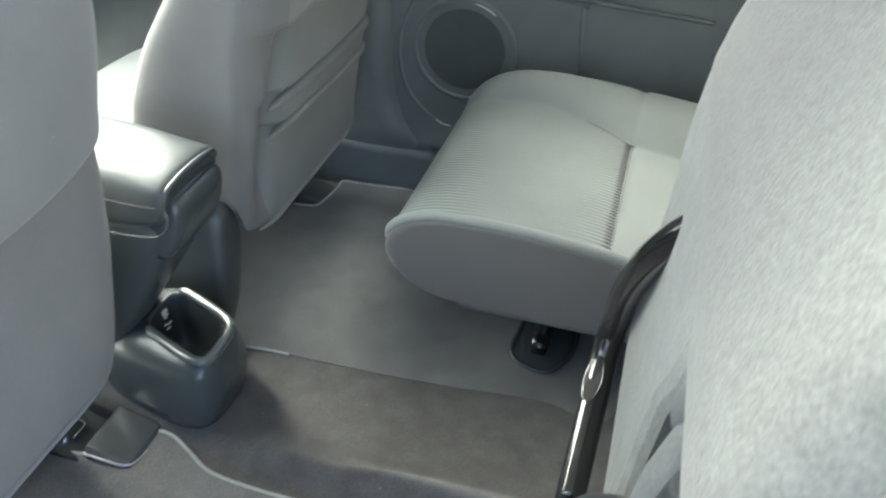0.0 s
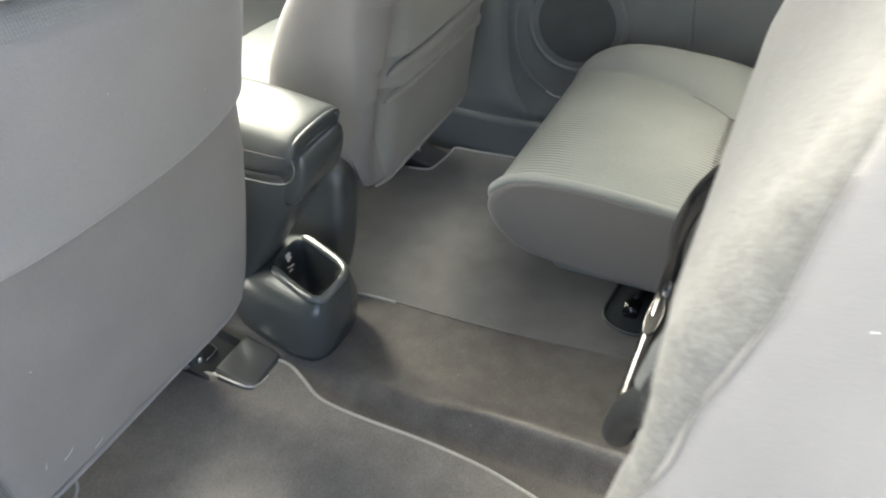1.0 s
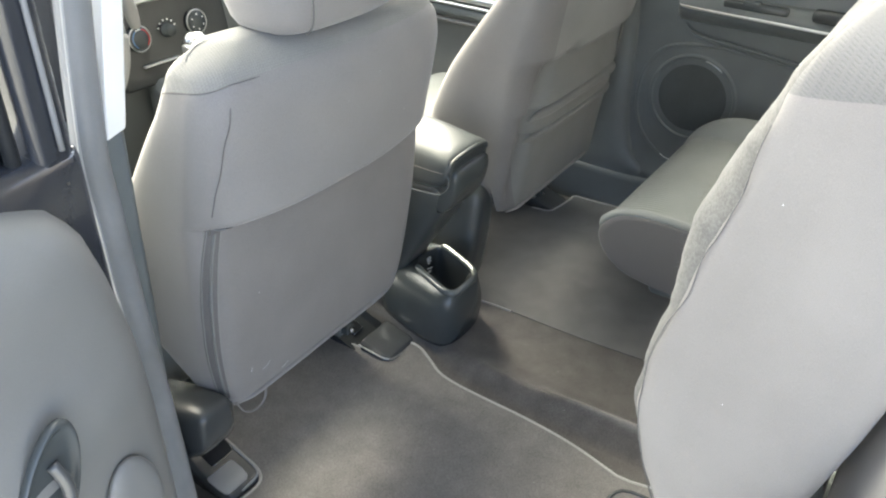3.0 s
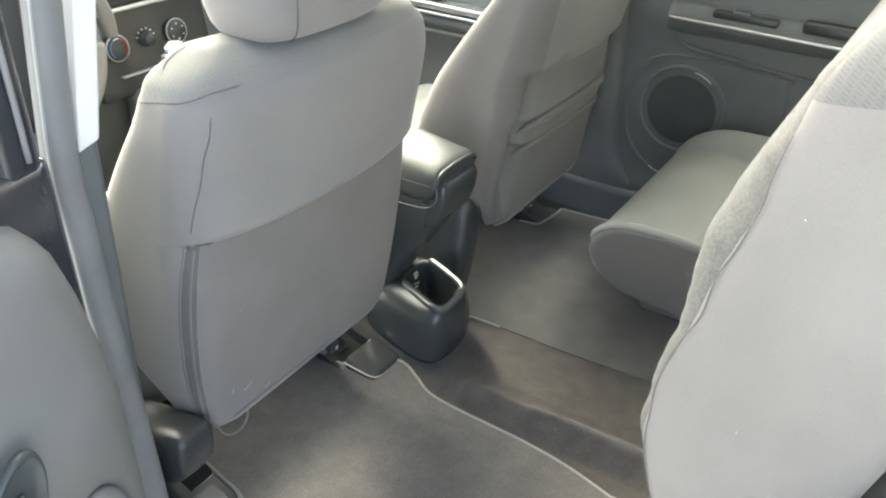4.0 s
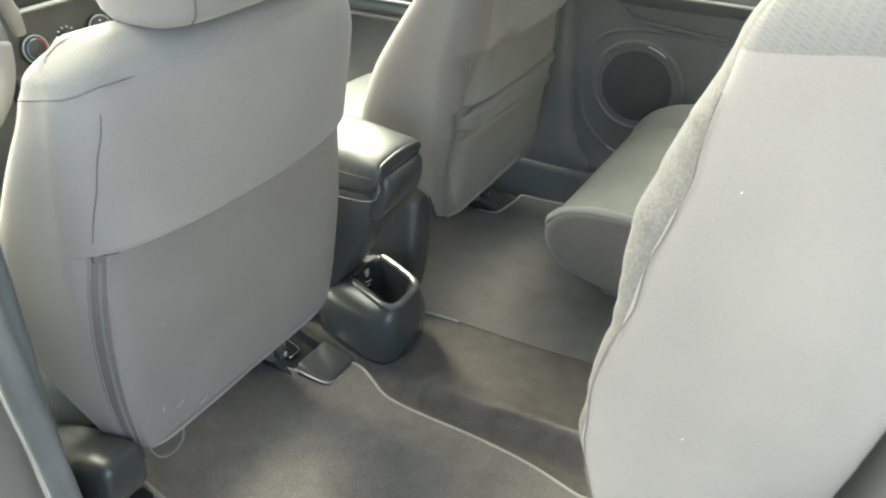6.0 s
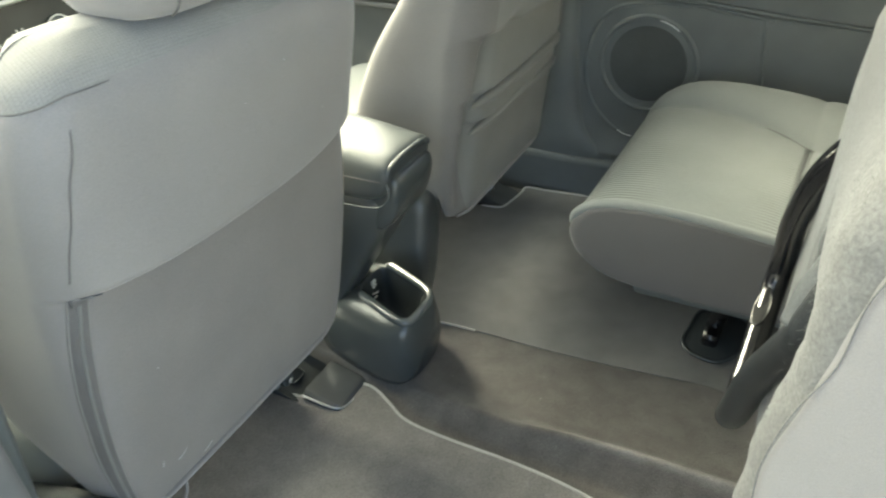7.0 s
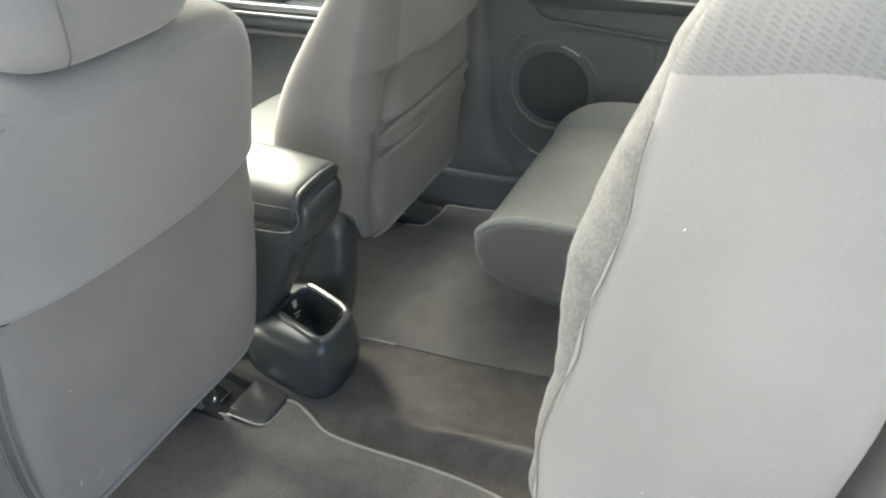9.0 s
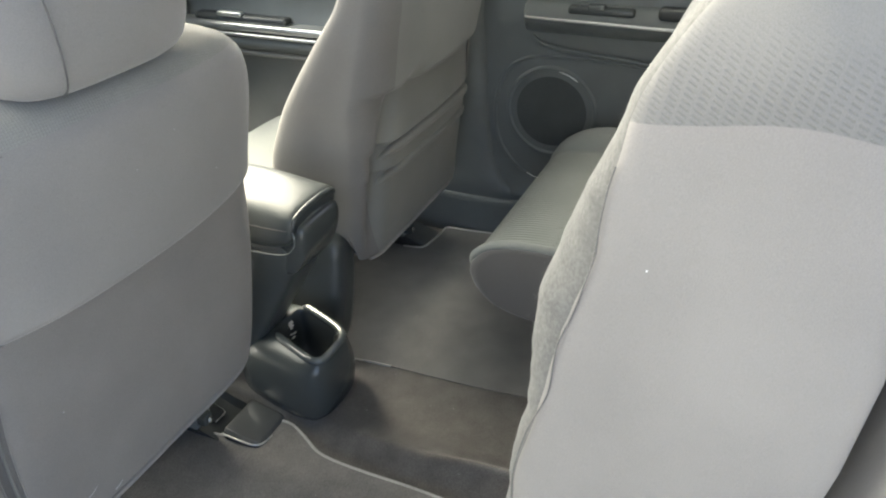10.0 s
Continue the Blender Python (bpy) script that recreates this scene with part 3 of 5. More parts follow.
    for x in (-0.175, 0.195) if flip > 0 else (0.175,):
        rail = part("rail", box((x - 0.022, 0.135, 0.050), (x + 0.022, 0.52, 0.090), 0.004), PLASTIC_MATT, seat, "dark steel slide rail")
        part("rail_lock", box((x - 0.016, 0.118, 0.058), (x + 0.010, 0.150, 0.080), 0.004), PLASTIC, rail, "dark rail lock")
        part("bolt", turned(lathe([(0.006, 0), (0.006, 0.004), (0.004, 0.006), (0.0005, 0.006)], 12), pose(x - 0.003, 0.118, 0.069, 90, 0, 0)), STEEL, rail, "small bright bolt")
        part("rail_foot", box((x - 0.030, 0.20, -0.010), (x + 0.030, 0.50, 0.052), 0.006), BLACK_RUBBER, seat, "dark rail foot")
    for x, back_by in ((-0.205, 0.035), (0.265, 0.0)) if flip > 0 else ((0.248, -0.018),):
        tongue = []
        rows = ((0.066, 0.001, 0.030), (0.072, 0.006, 0.038), (0.085, 0.010, 0.042), (0.115, 0.018, 0.043), (0.150, 0.032, 0.043), (0.20, 0.052, 0.040))
        if x == 0.265:
            rows = ((0.036, 0.001, 0.036), (0.040, 0.008, 0.046), (0.050, 0.012, 0.049), (0.080, 0.017, 0.050), (0.108, 0.024, 0.050), (0.114, 0.024, 0.049), (0.117, 0.018, 0.046), (0.119, -0.002, 0.044))
        for y, z, hw in rows:
            y -= back_by
            tongue.append([(x - hw, y, -0.008), (x - hw, y, z - 0.006), (x - hw + 0.007, y, z), (x + hw - 0.007, y, z), (x + hw, y, z - 0.006), (x + hw, y, -0.008)])
        part("rail_cover", loft(tongue), RAIL_COVER, seat, "plastic rail end cover", bevel=0.002)
        if x == -0.205:
            plate = [[(x - 0.010 - hw, y, z - 0.004), (x - 0.010 - hw, y, z), (x - 0.010 + hw, y, z), (x - 0.010 + hw, y, z - 0.004)] for y, z, hw in ((0.041, 0.0085, 0.022), (0.046, 0.0125, 0.028), (0.060, 0.0165, 0.030), (0.084, 0.0225, 0.030), (0.090, 0.0225, 0.027))]
            part("cover_plate", loft(plate), SATIN, seat, "satin grey plate on the rail cover", bevel=0.0015)
            # the dark rim's highlight is put into a pale grey colour
            part("cover_rim", tube([(x + 0.040, 0.115, 0.030), (x + 0.042, 0.075, 0.014), (x + 0.040, 0.050, 0.007), (x + 0.030, 0.036, 0.003), (x - 0.010, 0.032, 0.002)], [0.0026, 0.003, 0.003, 0.0028, 0.002], 8, 5), SATIN, seat, "raised rim of the rail cover, its highlight in pale grey")
        if x == 0.265:
            # highlight on the cover's lower edge, added as a silver line
            part("cover_lip_glint", tube([(0.2155, 0.118, 0.012), (0.2145, 0.085, 0.010), (0.217, 0.050, 0.006), (0.232, 0.036, 0.002), (0.262, 0.033, 0.0)], [0.0022, 0.0024, 0.0022, 0.002, 0.001], 8, 5), SILVER, seat, "lip of the rail cover, its highlight in silver")
            well = [[(x - 0.060, y, -0.006), (x - 0.060, y, 0.002 + k), (x - 0.048, y, -0.002 + k), (x + 0.030, y, -0.002 + k), (x + 0.036, y, 0.02 + k), (x + 0.036, y, -0.006)] for y, k in ((0.121, 0.0), (0.15, 0.006), (0.19, 0.022), (0.24, 0.04))]
            part("rail_well", loft(well), BLACK_PLASTIC, seat, "black plastic well at the rail's end", bevel=0.002)
        if flip > 0:
            cx, cy, cz, tilt, hx, hy = (x - 0.012, 0.165, 0.0170, 20, 0.016, 0.016) if x > 0 else (x + 0.010, 0.112, 0.0320, 24, 0.026, 0.015)
            lay = pose(cx, cy, cz, tilt, 0, 0)
            slot = part("latch_slot", turned(box((-hx, -hy, -0.004), (hx, hy, 0.0012), 0.002), lay), BLACK_RUBBER, seat, "black latch slot")
            edge = [lay @ Vector(p) for p in ((-hx, -hy, 0.002), (hx * 0.6, -hy, 0.002), (hx, -hy * 0.6, 0.002), (hx, hy, 0.002))]
            part("slot_edge", tube(edge, 0.0011, 6, 4), STEEL, slot, "bright worn edge")
    return seat


front_seat((-0.415, 0.022, 0), 1, "grey-brown cloth front seat with a zipped rear panel", [(0.585, 0.048, 0.10)])
front_seat((0.396, -0.012, 0), -1, "grey-brown cloth front passenger seat with a pleated rear pocket", [(0.412, 0.010, 0.03), (0.470, 0.012, 0.04), (0.590, 0.030, 0.08), (0, 0.036, 0.021)])


# ---- centre console ----
def rounded_ring(cx, cy, hx, hy, z, n=28, power=0.45):
    return [(cx + hx * math.copysign(abs(math.cos(a)) ** power, math.cos(a)), cy + hy * math.copysign(abs(math.sin(a)) ** power, math.sin(a)), z) for a in (2 * math.pi * k / n for k in range(n))]


def console():
    con = thing("centre_console", "black centre console with padded armrest lid and rear bin", "console", at=(MID, 0, 0))
    # tall body, narrowing down to the bin
    rings = []
    for z, y0, hw in ((0.02, 0.17, 0.060), (0.12, 0.135, 0.058), (0.165, 0.108, 0.058), (0.21, 0.082, 0.060), (0.26, 0.048, 0.064), (0.31, 0.018, 0.068), (0.355, -0.004, 0.071), (0.385, -0.008, 0.072), (0.40, -0.004, 0.070)):
        rings.append(rounded_ring(0, (y0 + 0.55) / 2, hw, (0.55 - y0) / 2, z, 32, 0.35))
    body = part("body", loft(rings), CONSOLE, con, "matt black console body", level=1)
    # latch flap at the rear of the lid, running down into the body
    hood = []
    for x in span(-0.060, 0.068, 13):
        e = 1 - (abs(x - 0.004) / 0.0645) ** 5
        hood.append([(x, y, z) for y, z in ((0.05, 0.33), (0.012 - 0.004 * e, 0.325), (-0.010 - 0.004 * e, 0.355), (-0.020 - 0.006 * e, 0.385), (-0.025 - 0.007 * e, 0.412), (-0.023 - 0.007 * e, 0.430 + 0.004 * e), (-0.014 - 0.005 * e, 0.434 + 0.007 * e), (0.0, 0.430 + 0.004 * e), (0.05, 0.42))])
    part("latch_hood", loft(hood), PLASTIC, con, "black plastic latch flap at the lid's rear", level=1)
    part("latch_edge", tube([(-0.056, -0.019, 0.4375), (-0.03, -0.0205, 0.4415), (0.0, -0.021, 0.4425), (0.03, -0.0205, 0.4415), (0.058, -0.019, 0.438)], [0.0008, 0.0016, 0.0018, 0.0016, 0.0008], 8, 5), PLASTIC_SHINY, con, "polished edge of the latch flap")
    lid = []
    for y, hw, z0, z1 in ((-0.012, 0.060, 0.446, 0.452), (-0.018, 0.070, 0.436, 0.463), (-0.010, 0.0745, 0.398, 0.469), (0.02, 0.076, 0.385, 0.4725), (0.06, 0.077, 0.382, 0.4785), (0.10, 0.077, 0.380, 0.483), (0.14, 0.077, 0.380, 0.486), (0.22, 0.077, 0.380, 0.4875), (0.34, 0.075, 0.385, 0.480), (0.38, 0.065, 0.40, 0.465)):
        c, d = (z0 + z1) / 2, (z1 - z0) / 2
        lid.append([(hw * math.copysign(abs(math.cos(a)) ** 0.45, math.cos(a)), y, c + d * math.copysign(abs(math.sin(a)) ** 0.62, math.sin(a))) for a in (2 * math.pi * k / 36 for k in range(36))])
    top = part("armrest_lid", loft(lid), LEATHERETTE, con, "glossy black padded armrest lid", level=1)
    part("seam", tube([(-0.068, -0.014, 0.434), (-0.0765, 0.01, 0.436), (-0.0785, 0.10, 0.437), (-0.0785, 0.30, 0.438)], 0.0012, 6, 6), STITCH, top, "stitched seam")
    part("edge_roll", tube([(-0.067, -0.013, 0.437), (-0.066, -0.016, 0.447), (-0.058, -0.017, 0.457), (-0.03, -0.017, 0.4615), (0.0, -0.017, 0.4625), (0.03, -0.017, 0.4615), (0.058, -0.017, 0.457), (0.066, -0.016, 0.447)], 0.0042, 10, 5), LEATHERETTE, top, "rolled rear edge")
    part("skirt_edge", tube([(-0.0775, 0.30, 0.386), (-0.0785, 0.10, 0.383), (-0.078, 0.03, 0.385), (-0.0765, 0.0, 0.390), (-0.074, -0.014, 0.402), (-0.071, -0.018, 0.418), (-0.069, -0.014, 0.432)], 0.0018, 8, 6), PLASTIC_SHINY, top, "polished lower edge of the lid's side")
    # rear bin: outer shell, rim, hollow
    outer = []
    for z, y0, y1, hw, lean in ((0.000, -0.030, 0.20, 0.078, 0.20), (0.03, -0.042, 0.20, 0.086, 0.20), (0.07, -0.050, 0.20, 0.088, 0.20), (0.11, -0.052, 0.19, 0.085, 0.22), (0.140, -0.049, 0.165, 0.077, 0.28), (0.155, -0.043, 0.13, 0.066, 0.34), (0.1615, -0.039, 0.108, 0.055, 0.38),
                                (0.1625, -0.034, 0.104, 0.050, 0.40), (0.160, -0.030, 0.102, 0.047, 0.40), (0.150, -0.026, 0.100, 0.044, 0.40), (0.10, -0.016, 0.096, 0.041, 0.40), (0.060, -0.008, 0.092, 0.038, 0.40)):
        c = 0.07 if lean < 0.3 else 0.04
        outer.append([(x + lean * (y - c), y, zz) for x, y, zz in rounded_ring(0, (y0 + y1) / 2, hw, (y1 - y0) / 2, z, 40, 0.56 if lean < 0.3 else 0.46)])
    tail = part("rear_bin", loft(outer), PLASTIC, con, "black plastic open bin at the console's tail", level=1)
    lip = [(x + 0.40 * (y - 0.04), y, 0.1622) for x, y, _ in rounded_ring(0, 0.0335, 0.054, 0.0735, 0, 32, 0.46)]
    lip = lip[12:] + lip[:5]
    part("rim", tube(lip, [0.002, 0.006] + [0.0082] * (len(lip) - 4) + [0.006, 0.002], 14, 1), PLASTIC_SHINY, tail, "polished rim of the bin")
    # printed notice inside the bin: bars stand for the small text
    for x0, x1, z in ((0.028, 0.040, 0.1490), (0.027, 0.041, 0.1455), (0.028, 0.038, 0.1420), (0.029, 0.041, 0.1385), (0.030, 0.036, 0.1350), (0.026, 0.031, 0.1230), (0.034, 0.044, 0.1200), (0.028, 0.038, 0.1130)):
        y = 0.0975 - 0.08 * (0.14 - z)
        part("print_line", box((x0 - 0.007, y - 0.0016, z - 0.0006), (x1 - 0.007, y + 0.006, z + 0.0006)), WHITE, tail, "white printed line", smooth=False)
    # front part of the console with the gear lever
    base = []
    for y, hw, z1 in ((0.40, 0.085, 0.30), (0.48, 0.095, 0.33), (0.60, 0.105, 0.36), (0.72, 0.115, 0.42), (0.82, 0.12, 0.46)):
        base.append([(-hw, y, 0.0), (hw, y, 0.0), (hw, y, z1 - 0.02), (hw - 0.02, y, z1), (-hw + 0.02, y, z1), (-hw, y, z1 - 0.02)])
    part("front_tray", loft(base), PLASTIC_MATT, con, "matt black console front", bevel=0.006)
    part("gear_lever", tube([(-0.035, 0.73, 0.38), (-0.044, 0.72, 0.45), (-0.054, 0.705, 0.54)], 0.009, 10, 5), STEEL, con, "chrome gear lever")
    own = turned(lathe([(0.010, -0.020), (0.019, -0.017), (0.026, -0.006), (0.027, 0.004), (0.022, 0.014), (0.012, 0.019), (0.001, 0.020)], 28), pose(-0.056, 0.700, 0.555, 20, 0, 0) @ Matrix.Diagonal((1.15, 1.0, 0.95, 1)))
    knob = part("gear_knob", own, STEEL, con, "chrome gear knob", level=1)
    part("button", box((-0.094, 0.680, 0.533), (-0.076, 0.706, 0.554), 0.006), SILVER, knob, "silver release button")


console()


# ---- rear seat ----
def rear_cushion_down():
    """The lowered cushion, front to +y."""
    x0, x1 = 0.128, 0.715
    c = thing("rear_seat_cushion", "pale grey ribbed cloth rear seat cushion, folded down", "seat cushion", group="rear seat cushions")
    outline = [(-0.86, 0.318), (-0.74, 0.328), (-0.62, 0.341), (-0.603, 0.342), (-0.596, 0.3365), (-0.588, 0.340), (-0.56, 0.347), (-0.48, 0.352), (-0.40, 0.353), (-0.34, 0.350), (-0.295, 0.341), (-0.262, 0.324), (-0.244, 0.296), (-0.247, 0.262),
               (-0.270, 0.226), (-0.315, 0.200), (-0.40, 0.189), (-0.55, 0.187), (-0.86, 0.19)]

    def section(inner, k):
        """Outline in y and z at a share k of the ribbed panel, or of the bolster beyond its slanting seam."""
        ring = []
        for y, z in outline:
            s = ease(y, [(-0.69, 0.480), (-0.60, 0.492), (-0.54, 0.522), (-0.46, 0.562), (-0.385, 0.588), (-0.25, 0.60)])
            x = x0 + 0.012 + (s - x0 - 0.012) * k if inner else s + (x1 - s) * k
            drop = 0.008 * max(0, 1 - (x - x0) / 0.05) ** 2
            side = max((x - 0.60) / (x1 - 0.60), 0.0)
            up = 0.0
            if x > s:
                w = min((x - s) / (0.644 - s), 1)
                up = 0.046 * (w ** 0.9 * (1.9 - 0.9 * w) if x < 0.644 else math.sin(min(side * 1.3, 1.0) * math.pi)) - 0.03 * side ** 6
            if inner and k == 1.0:
                up -= 0.003
            ring.append((x, y - 0.03 * side ** 3, z - (drop if z > 0.25 else 0) + (up * ease(y, [(-0.40, 1), (-0.32, 0.8), (-0.27, 0.4), (-0.24, 0.15)]) if z > 0.29 else 0)))
        return ring

    cols = [(True, k) for k in (0, 0.015, 0.05, 0.12, 0.25, 0.45, 0.65, 0.85, 0.97, 1.0)] + [(False, k) for k in (0.03, 0.12, 0.25, 0.40, 0.55, 0.70, 0.85, 0.95, 1.0)]
    bm = loft([section(*q) for q in cols])
    ob = part("top_pad", bm, [MESH, CLOTH_TOP, CLOTH_SIDE], c, "ribbed pale cloth top", level=1)
    n = len(outline)
    for p in ob.data.polygons:
        if p.index // n >= 9:
            p.material_index = 1
        elif p.center.y < -0.596 and p.center.z > 0.3:
            p.material_index = 1
        elif p.center.z < 0.235:
            p.material_index = 2
    # end panel facing the middle of the car, with a padded rim; its shade is in the colour
    line = [(-0.86, 0.312), (-0.66, 0.328), (-0.48, 0.346), (-0.36, 0.348), (-0.295, 0.338), (-0.262, 0.318), (-0.246, 0.291), (-0.249, 0.262), (-0.271, 0.229), (-0.315, 0.204), (-0.40, 0.193), (-0.55, 0.191), (-0.86, 0.193)]
    line = [(p.x, p.y) for p in spline([(y, z, 0) for y, z in line], 3)]
    my, mz = -0.52, 0.262
    rings = [[(x, my + (y - my) * k, mz + (z - mz) * k) for y, z in line] for x, k in ((x0 + 0.014, 1.0), (x0 + 0.006, 0.995), (x0 + 0.001, 0.975), (x0, 0.93), (x0, 0.5))]
    part("side_panel", loft(rings), CLOTH_END_SHADED, c, "smooth grey-brown side panel, shade in its colour")
    rim = [(x0 + 0.012, y, z + 0.002) for y, z in line if z > 0.285]
    part("piping", tube(rim, [0.009] * (len(rim) * 2 - 8) + [0.008, 0.006, 0.004, 0.002], 10, 2), CLOTH_TOP, c, "padded pale edge roll")
    # seams on the top
    part("seam", tube([(0.588, -0.385, 0.3508), (0.562, -0.46, 0.3510), (0.522, -0.54, 0.3475), (0.492, -0.60, 0.3375), (0.480, -0.69, 0.3315)], 0.0011, 6, 5), STITCH, c, "stitched seam")
    part("seam", tube([(x, -0.5955, 0.3370 - 0.008 * max(0, 1 - (x - 0.128) / 0.05) ** 2) for x in span(0.145, 0.492, 10)], 0.0015, 6, 2), STITCH, c, "stitched seam")
    # dark dashes stand in for the shadows where the ribs end
    rib_end_shade = bmesh.new()
    for i in range(39):
        x = 0.150 + i / 112.0
        dip = 0.008 * max(0, 1 - (x - 0.128) / 0.05) ** 2
        join(rib_end_shade, tube([(x, -0.592, 0.3392 - dip), (x + 0.0004, -0.588, 0.3410 - dip), (x + 0.0006, -0.581, 0.3424 - dip)], [0.0010, 0.0011, 0.0004], 5, 2))
    part("stitching", rib_end_shade, STITCH, c, "dark dashes for the shade at the rib ends along the cross seam")
    # folding leg below and its floor socket
    part("leg", tube([(0.30, -0.54, 0.20), (0.30, -0.52, 0.12), (0.295, -0.50, 0.03)], 0.017, 12, 6), GLOSS, c, "gloss black folding leg")
    part("leg", tube([(0.62, -0.54, 0.20), (0.62, -0.52, 0.12), (0.625, -0.50, 0.03)], 0.017, 12, 6), GLOSS, c, "gloss black folding leg")
    part("leg_foot", tube([(0.25, -0.50, 0.024), (0.45, -0.498, 0.024), (0.64, -0.50, 0.024)], 0.016, 12, 4), GLOSS, c, "gloss black foot bar")
    part("seat_pan", box((0.16, -0.80, 0.155), (0.69, -0.36, 0.20), 0.014), PLASTIC_MATT, c, "dark seat pan")


rear_cushion_down()

socket = thing("leg_socket", "black plastic floor socket for the folding seat leg", "socket", at=(0.262, -0.50, 0.0))
part("cup", slab([(p.x, p.y) for p in spline([(-0.02, 0.045, 0), (0.03, 0.045, 0), (0.10, 0.03, 0), (0.10, -0.05, 0), (0.02, -0.06, 0), (-0.045, -0.03, 0), (-0.045, 0.02, 0)], 5, True)], 0.0, 0.012, 0.004), PLASTIC, socket, "")
part("lip", tube([(-0.02, 0.047, 0.012), (0.03, 0.047, 0.012), (0.10, 0.031, 0.012), (0.10, -0.051, 0.012), (0.02, -0.062, 0.012), (-0.047, -0.03, 0.012), (-0.047, 0.02, 0.012)], 0.004, 8, 5, True), PLASTIC, socket, "")

near_socket = copy_thing(socket, pose(-0.33, -0.535, -0.012))
tagged(near_socket, "black floor socket below the raised cushion", "socket", group="leg sockets")
tagged(socket, group="leg sockets")

# the raised cushion: outline of its end in y and z, front edge of the seat upward
R_FRONT = [(0.495, -0.728), (0.503, -0.708), (0.512, -0.696), (0.524, -0.681), (0.536, -0.669), (0.561, -0.655), (0.591, -0.643), (0.62, -0.635), (0.656, -0.629), (0.70, -0.629), (0.73, -0.6335), (0.76, -0.639), (0.785, -0.6435), (0.81, -0.642), (0.83, -0.642), (0.87, -0.653), (0.90, -0.664), (0.95, -0.685), (1.0, -0.707), (1.03, -0.727), (1.05, -0.752)]
R_REAR = [(0.495, -0.735), (0.503, -0.750), (0.52, -0.762), (0.55, -0.774), (0.62, -0.795), (0.69, -0.812), (0.76, -0.826), (0.83, -0.834), (0.90, -0.832), (0.96, -0.822), (1.0, -0.808), (1.03, -0.790), (1.05, -0.762)]

# width of the felt turned over onto the side
FELT_WIDE = [(0.5, 0.004), (0.60, 0.008), (0.70, 0.009), (0.75, 0.011), (0.80, 0.020), (0.84, 0.028), (0.88, 0.025), (0.92, 0.015), (0.96, 0.006), (1.05, 0.004)]


def rear_cushion_up():
    c = thing("rear_seat_cushion", "pale grey cloth rear seat cushion folded up with a felt underside", "seat cushion", group="rear seat cushions")
    xs_side = -0.705
    zs = [0.496, 0.501, 0.508, 0.516, 0.526] + span(0.534, 0.996, 100) + [1.0, 1.02, 1.038, 1.05]

    def ring(z):
        f, r = ease(z, R_FRONT), ease(z, R_REAR)
        d = f - r
        shrink = 0.030 * max((z - 0.94) / 0.11, 0) ** 2 + 0.02 * max((0.53 - z) / 0.035, 0) ** 2
        x = xs_side + shrink
        m = f - ease(z, FELT_WIDE)
        wob = 0.0018 * math.sin(41 * z) + 0.0012 * math.sin(97 * z + 1)
        deep = min(max((0.80 - z) / 0.05, 0), 1)
        up = 0.011 * max(0, 1 - abs(z - 0.966) / 0.04)
        side = [(x + 0.022, r - 0.001, z), (x + 0.007, r + 0.006, z), (x + 0.001, r + 0.022, z + 0.3 * up), (x - 0.003, r + 0.3 * d, z + 0.9 * up), (x - 0.004, r + 0.5 * d, z + up), (x - 0.003, (2 * m + r) / 3, z + 0.5 * up), (x - 0.001, m - 0.006, z),
                (x + 0.001, m + wob, z), (x + 0.007, m + 0.50 * (f - m) + wob, z), (x + 0.016, m + 0.86 * (f - m) + wob, z), (x + 0.027, f - 0.002, z), (x + 0.040, f - 0.001 - 0.006 * deep, z), (x + 0.052, f - 0.016 * deep, z), (x + 0.068, f - 0.030 * deep, z),
                (-0.52, f - 0.032 * deep, z), (-0.40, f - 0.030 * deep, z), (-0.33, f - 0.020 * deep, z), (-0.302, f - 0.012 * deep, z), (-0.294, f - 0.016, z), (-0.290, f - 0.03, z), (-0.290, (f + r) / 2, z), (-0.30, r + 0.01, z), (-0.34, r, z)]
        # lumpy, hand-cut felt
        for i in range(8, 12):
            at = Vector(side[i])
            lump = 0.0024 * noise.noise(Vector((0, 0, z)) * 55) + 0.0010 * noise.noise(at * 90)
            fade = min(max((1.0 - z) / 0.05, 0), 1) * (0.6 if i == 7 else 1.0)
            side[i] = (side[i][0] - 0.5 * lump * fade, side[i][1] + lump * fade, z)
        return side

    bm = loft([ring(z) for z in zs])
    ob = part("body", bm, [CLOTH_SIDE, FELT, MESH_UP_SHADED], c, "smooth pale side with a ribbed front roll", level=1)
    k = 23
    for p in ob.data.polygons:
        i = p.index % k
        if p.index >= k * (len(zs) - 1):
            p.material_index = 2
        elif 7 <= i <= 19:
            p.material_index = 1
        elif zs[p.index // k] > 0.957:
            p.material_index = 2
    # frayed seam between the felt and the side
    seam = []
    for z in span(0.53, 0.935, 30):
        f = ease(z, R_FRONT)
        seam.append((xs_side + 0.0005 + 0.02 * max((0.42 - z) / 0.06, 0) ** 2, f - ease(z, FELT_WIDE) + 0.0008 * math.sin(63 * z), z))
    part("seam", tube(seam, 0.0006, 6, 2), FELT, c, "frayed seam thread")
    # loose fibres standing off the felt's cut edge
    fuzz, rnd = bmesh.new(), random.Random(5)
    for i in range(300):
        z = rnd.uniform(0.50, 0.95)
        x, y = rnd.uniform(xs_side + 0.004, xs_side + 0.045), ease(z, R_FRONT) - rnd.uniform(0.0, 0.006)
        a, b = Vector((x, y, z)), Vector((rnd.gauss(-0.3, 0.5), rnd.uniform(0.2, 1.0), rnd.gauss(0, 0.6))).normalized() * rnd.uniform(0.0015, 0.004)
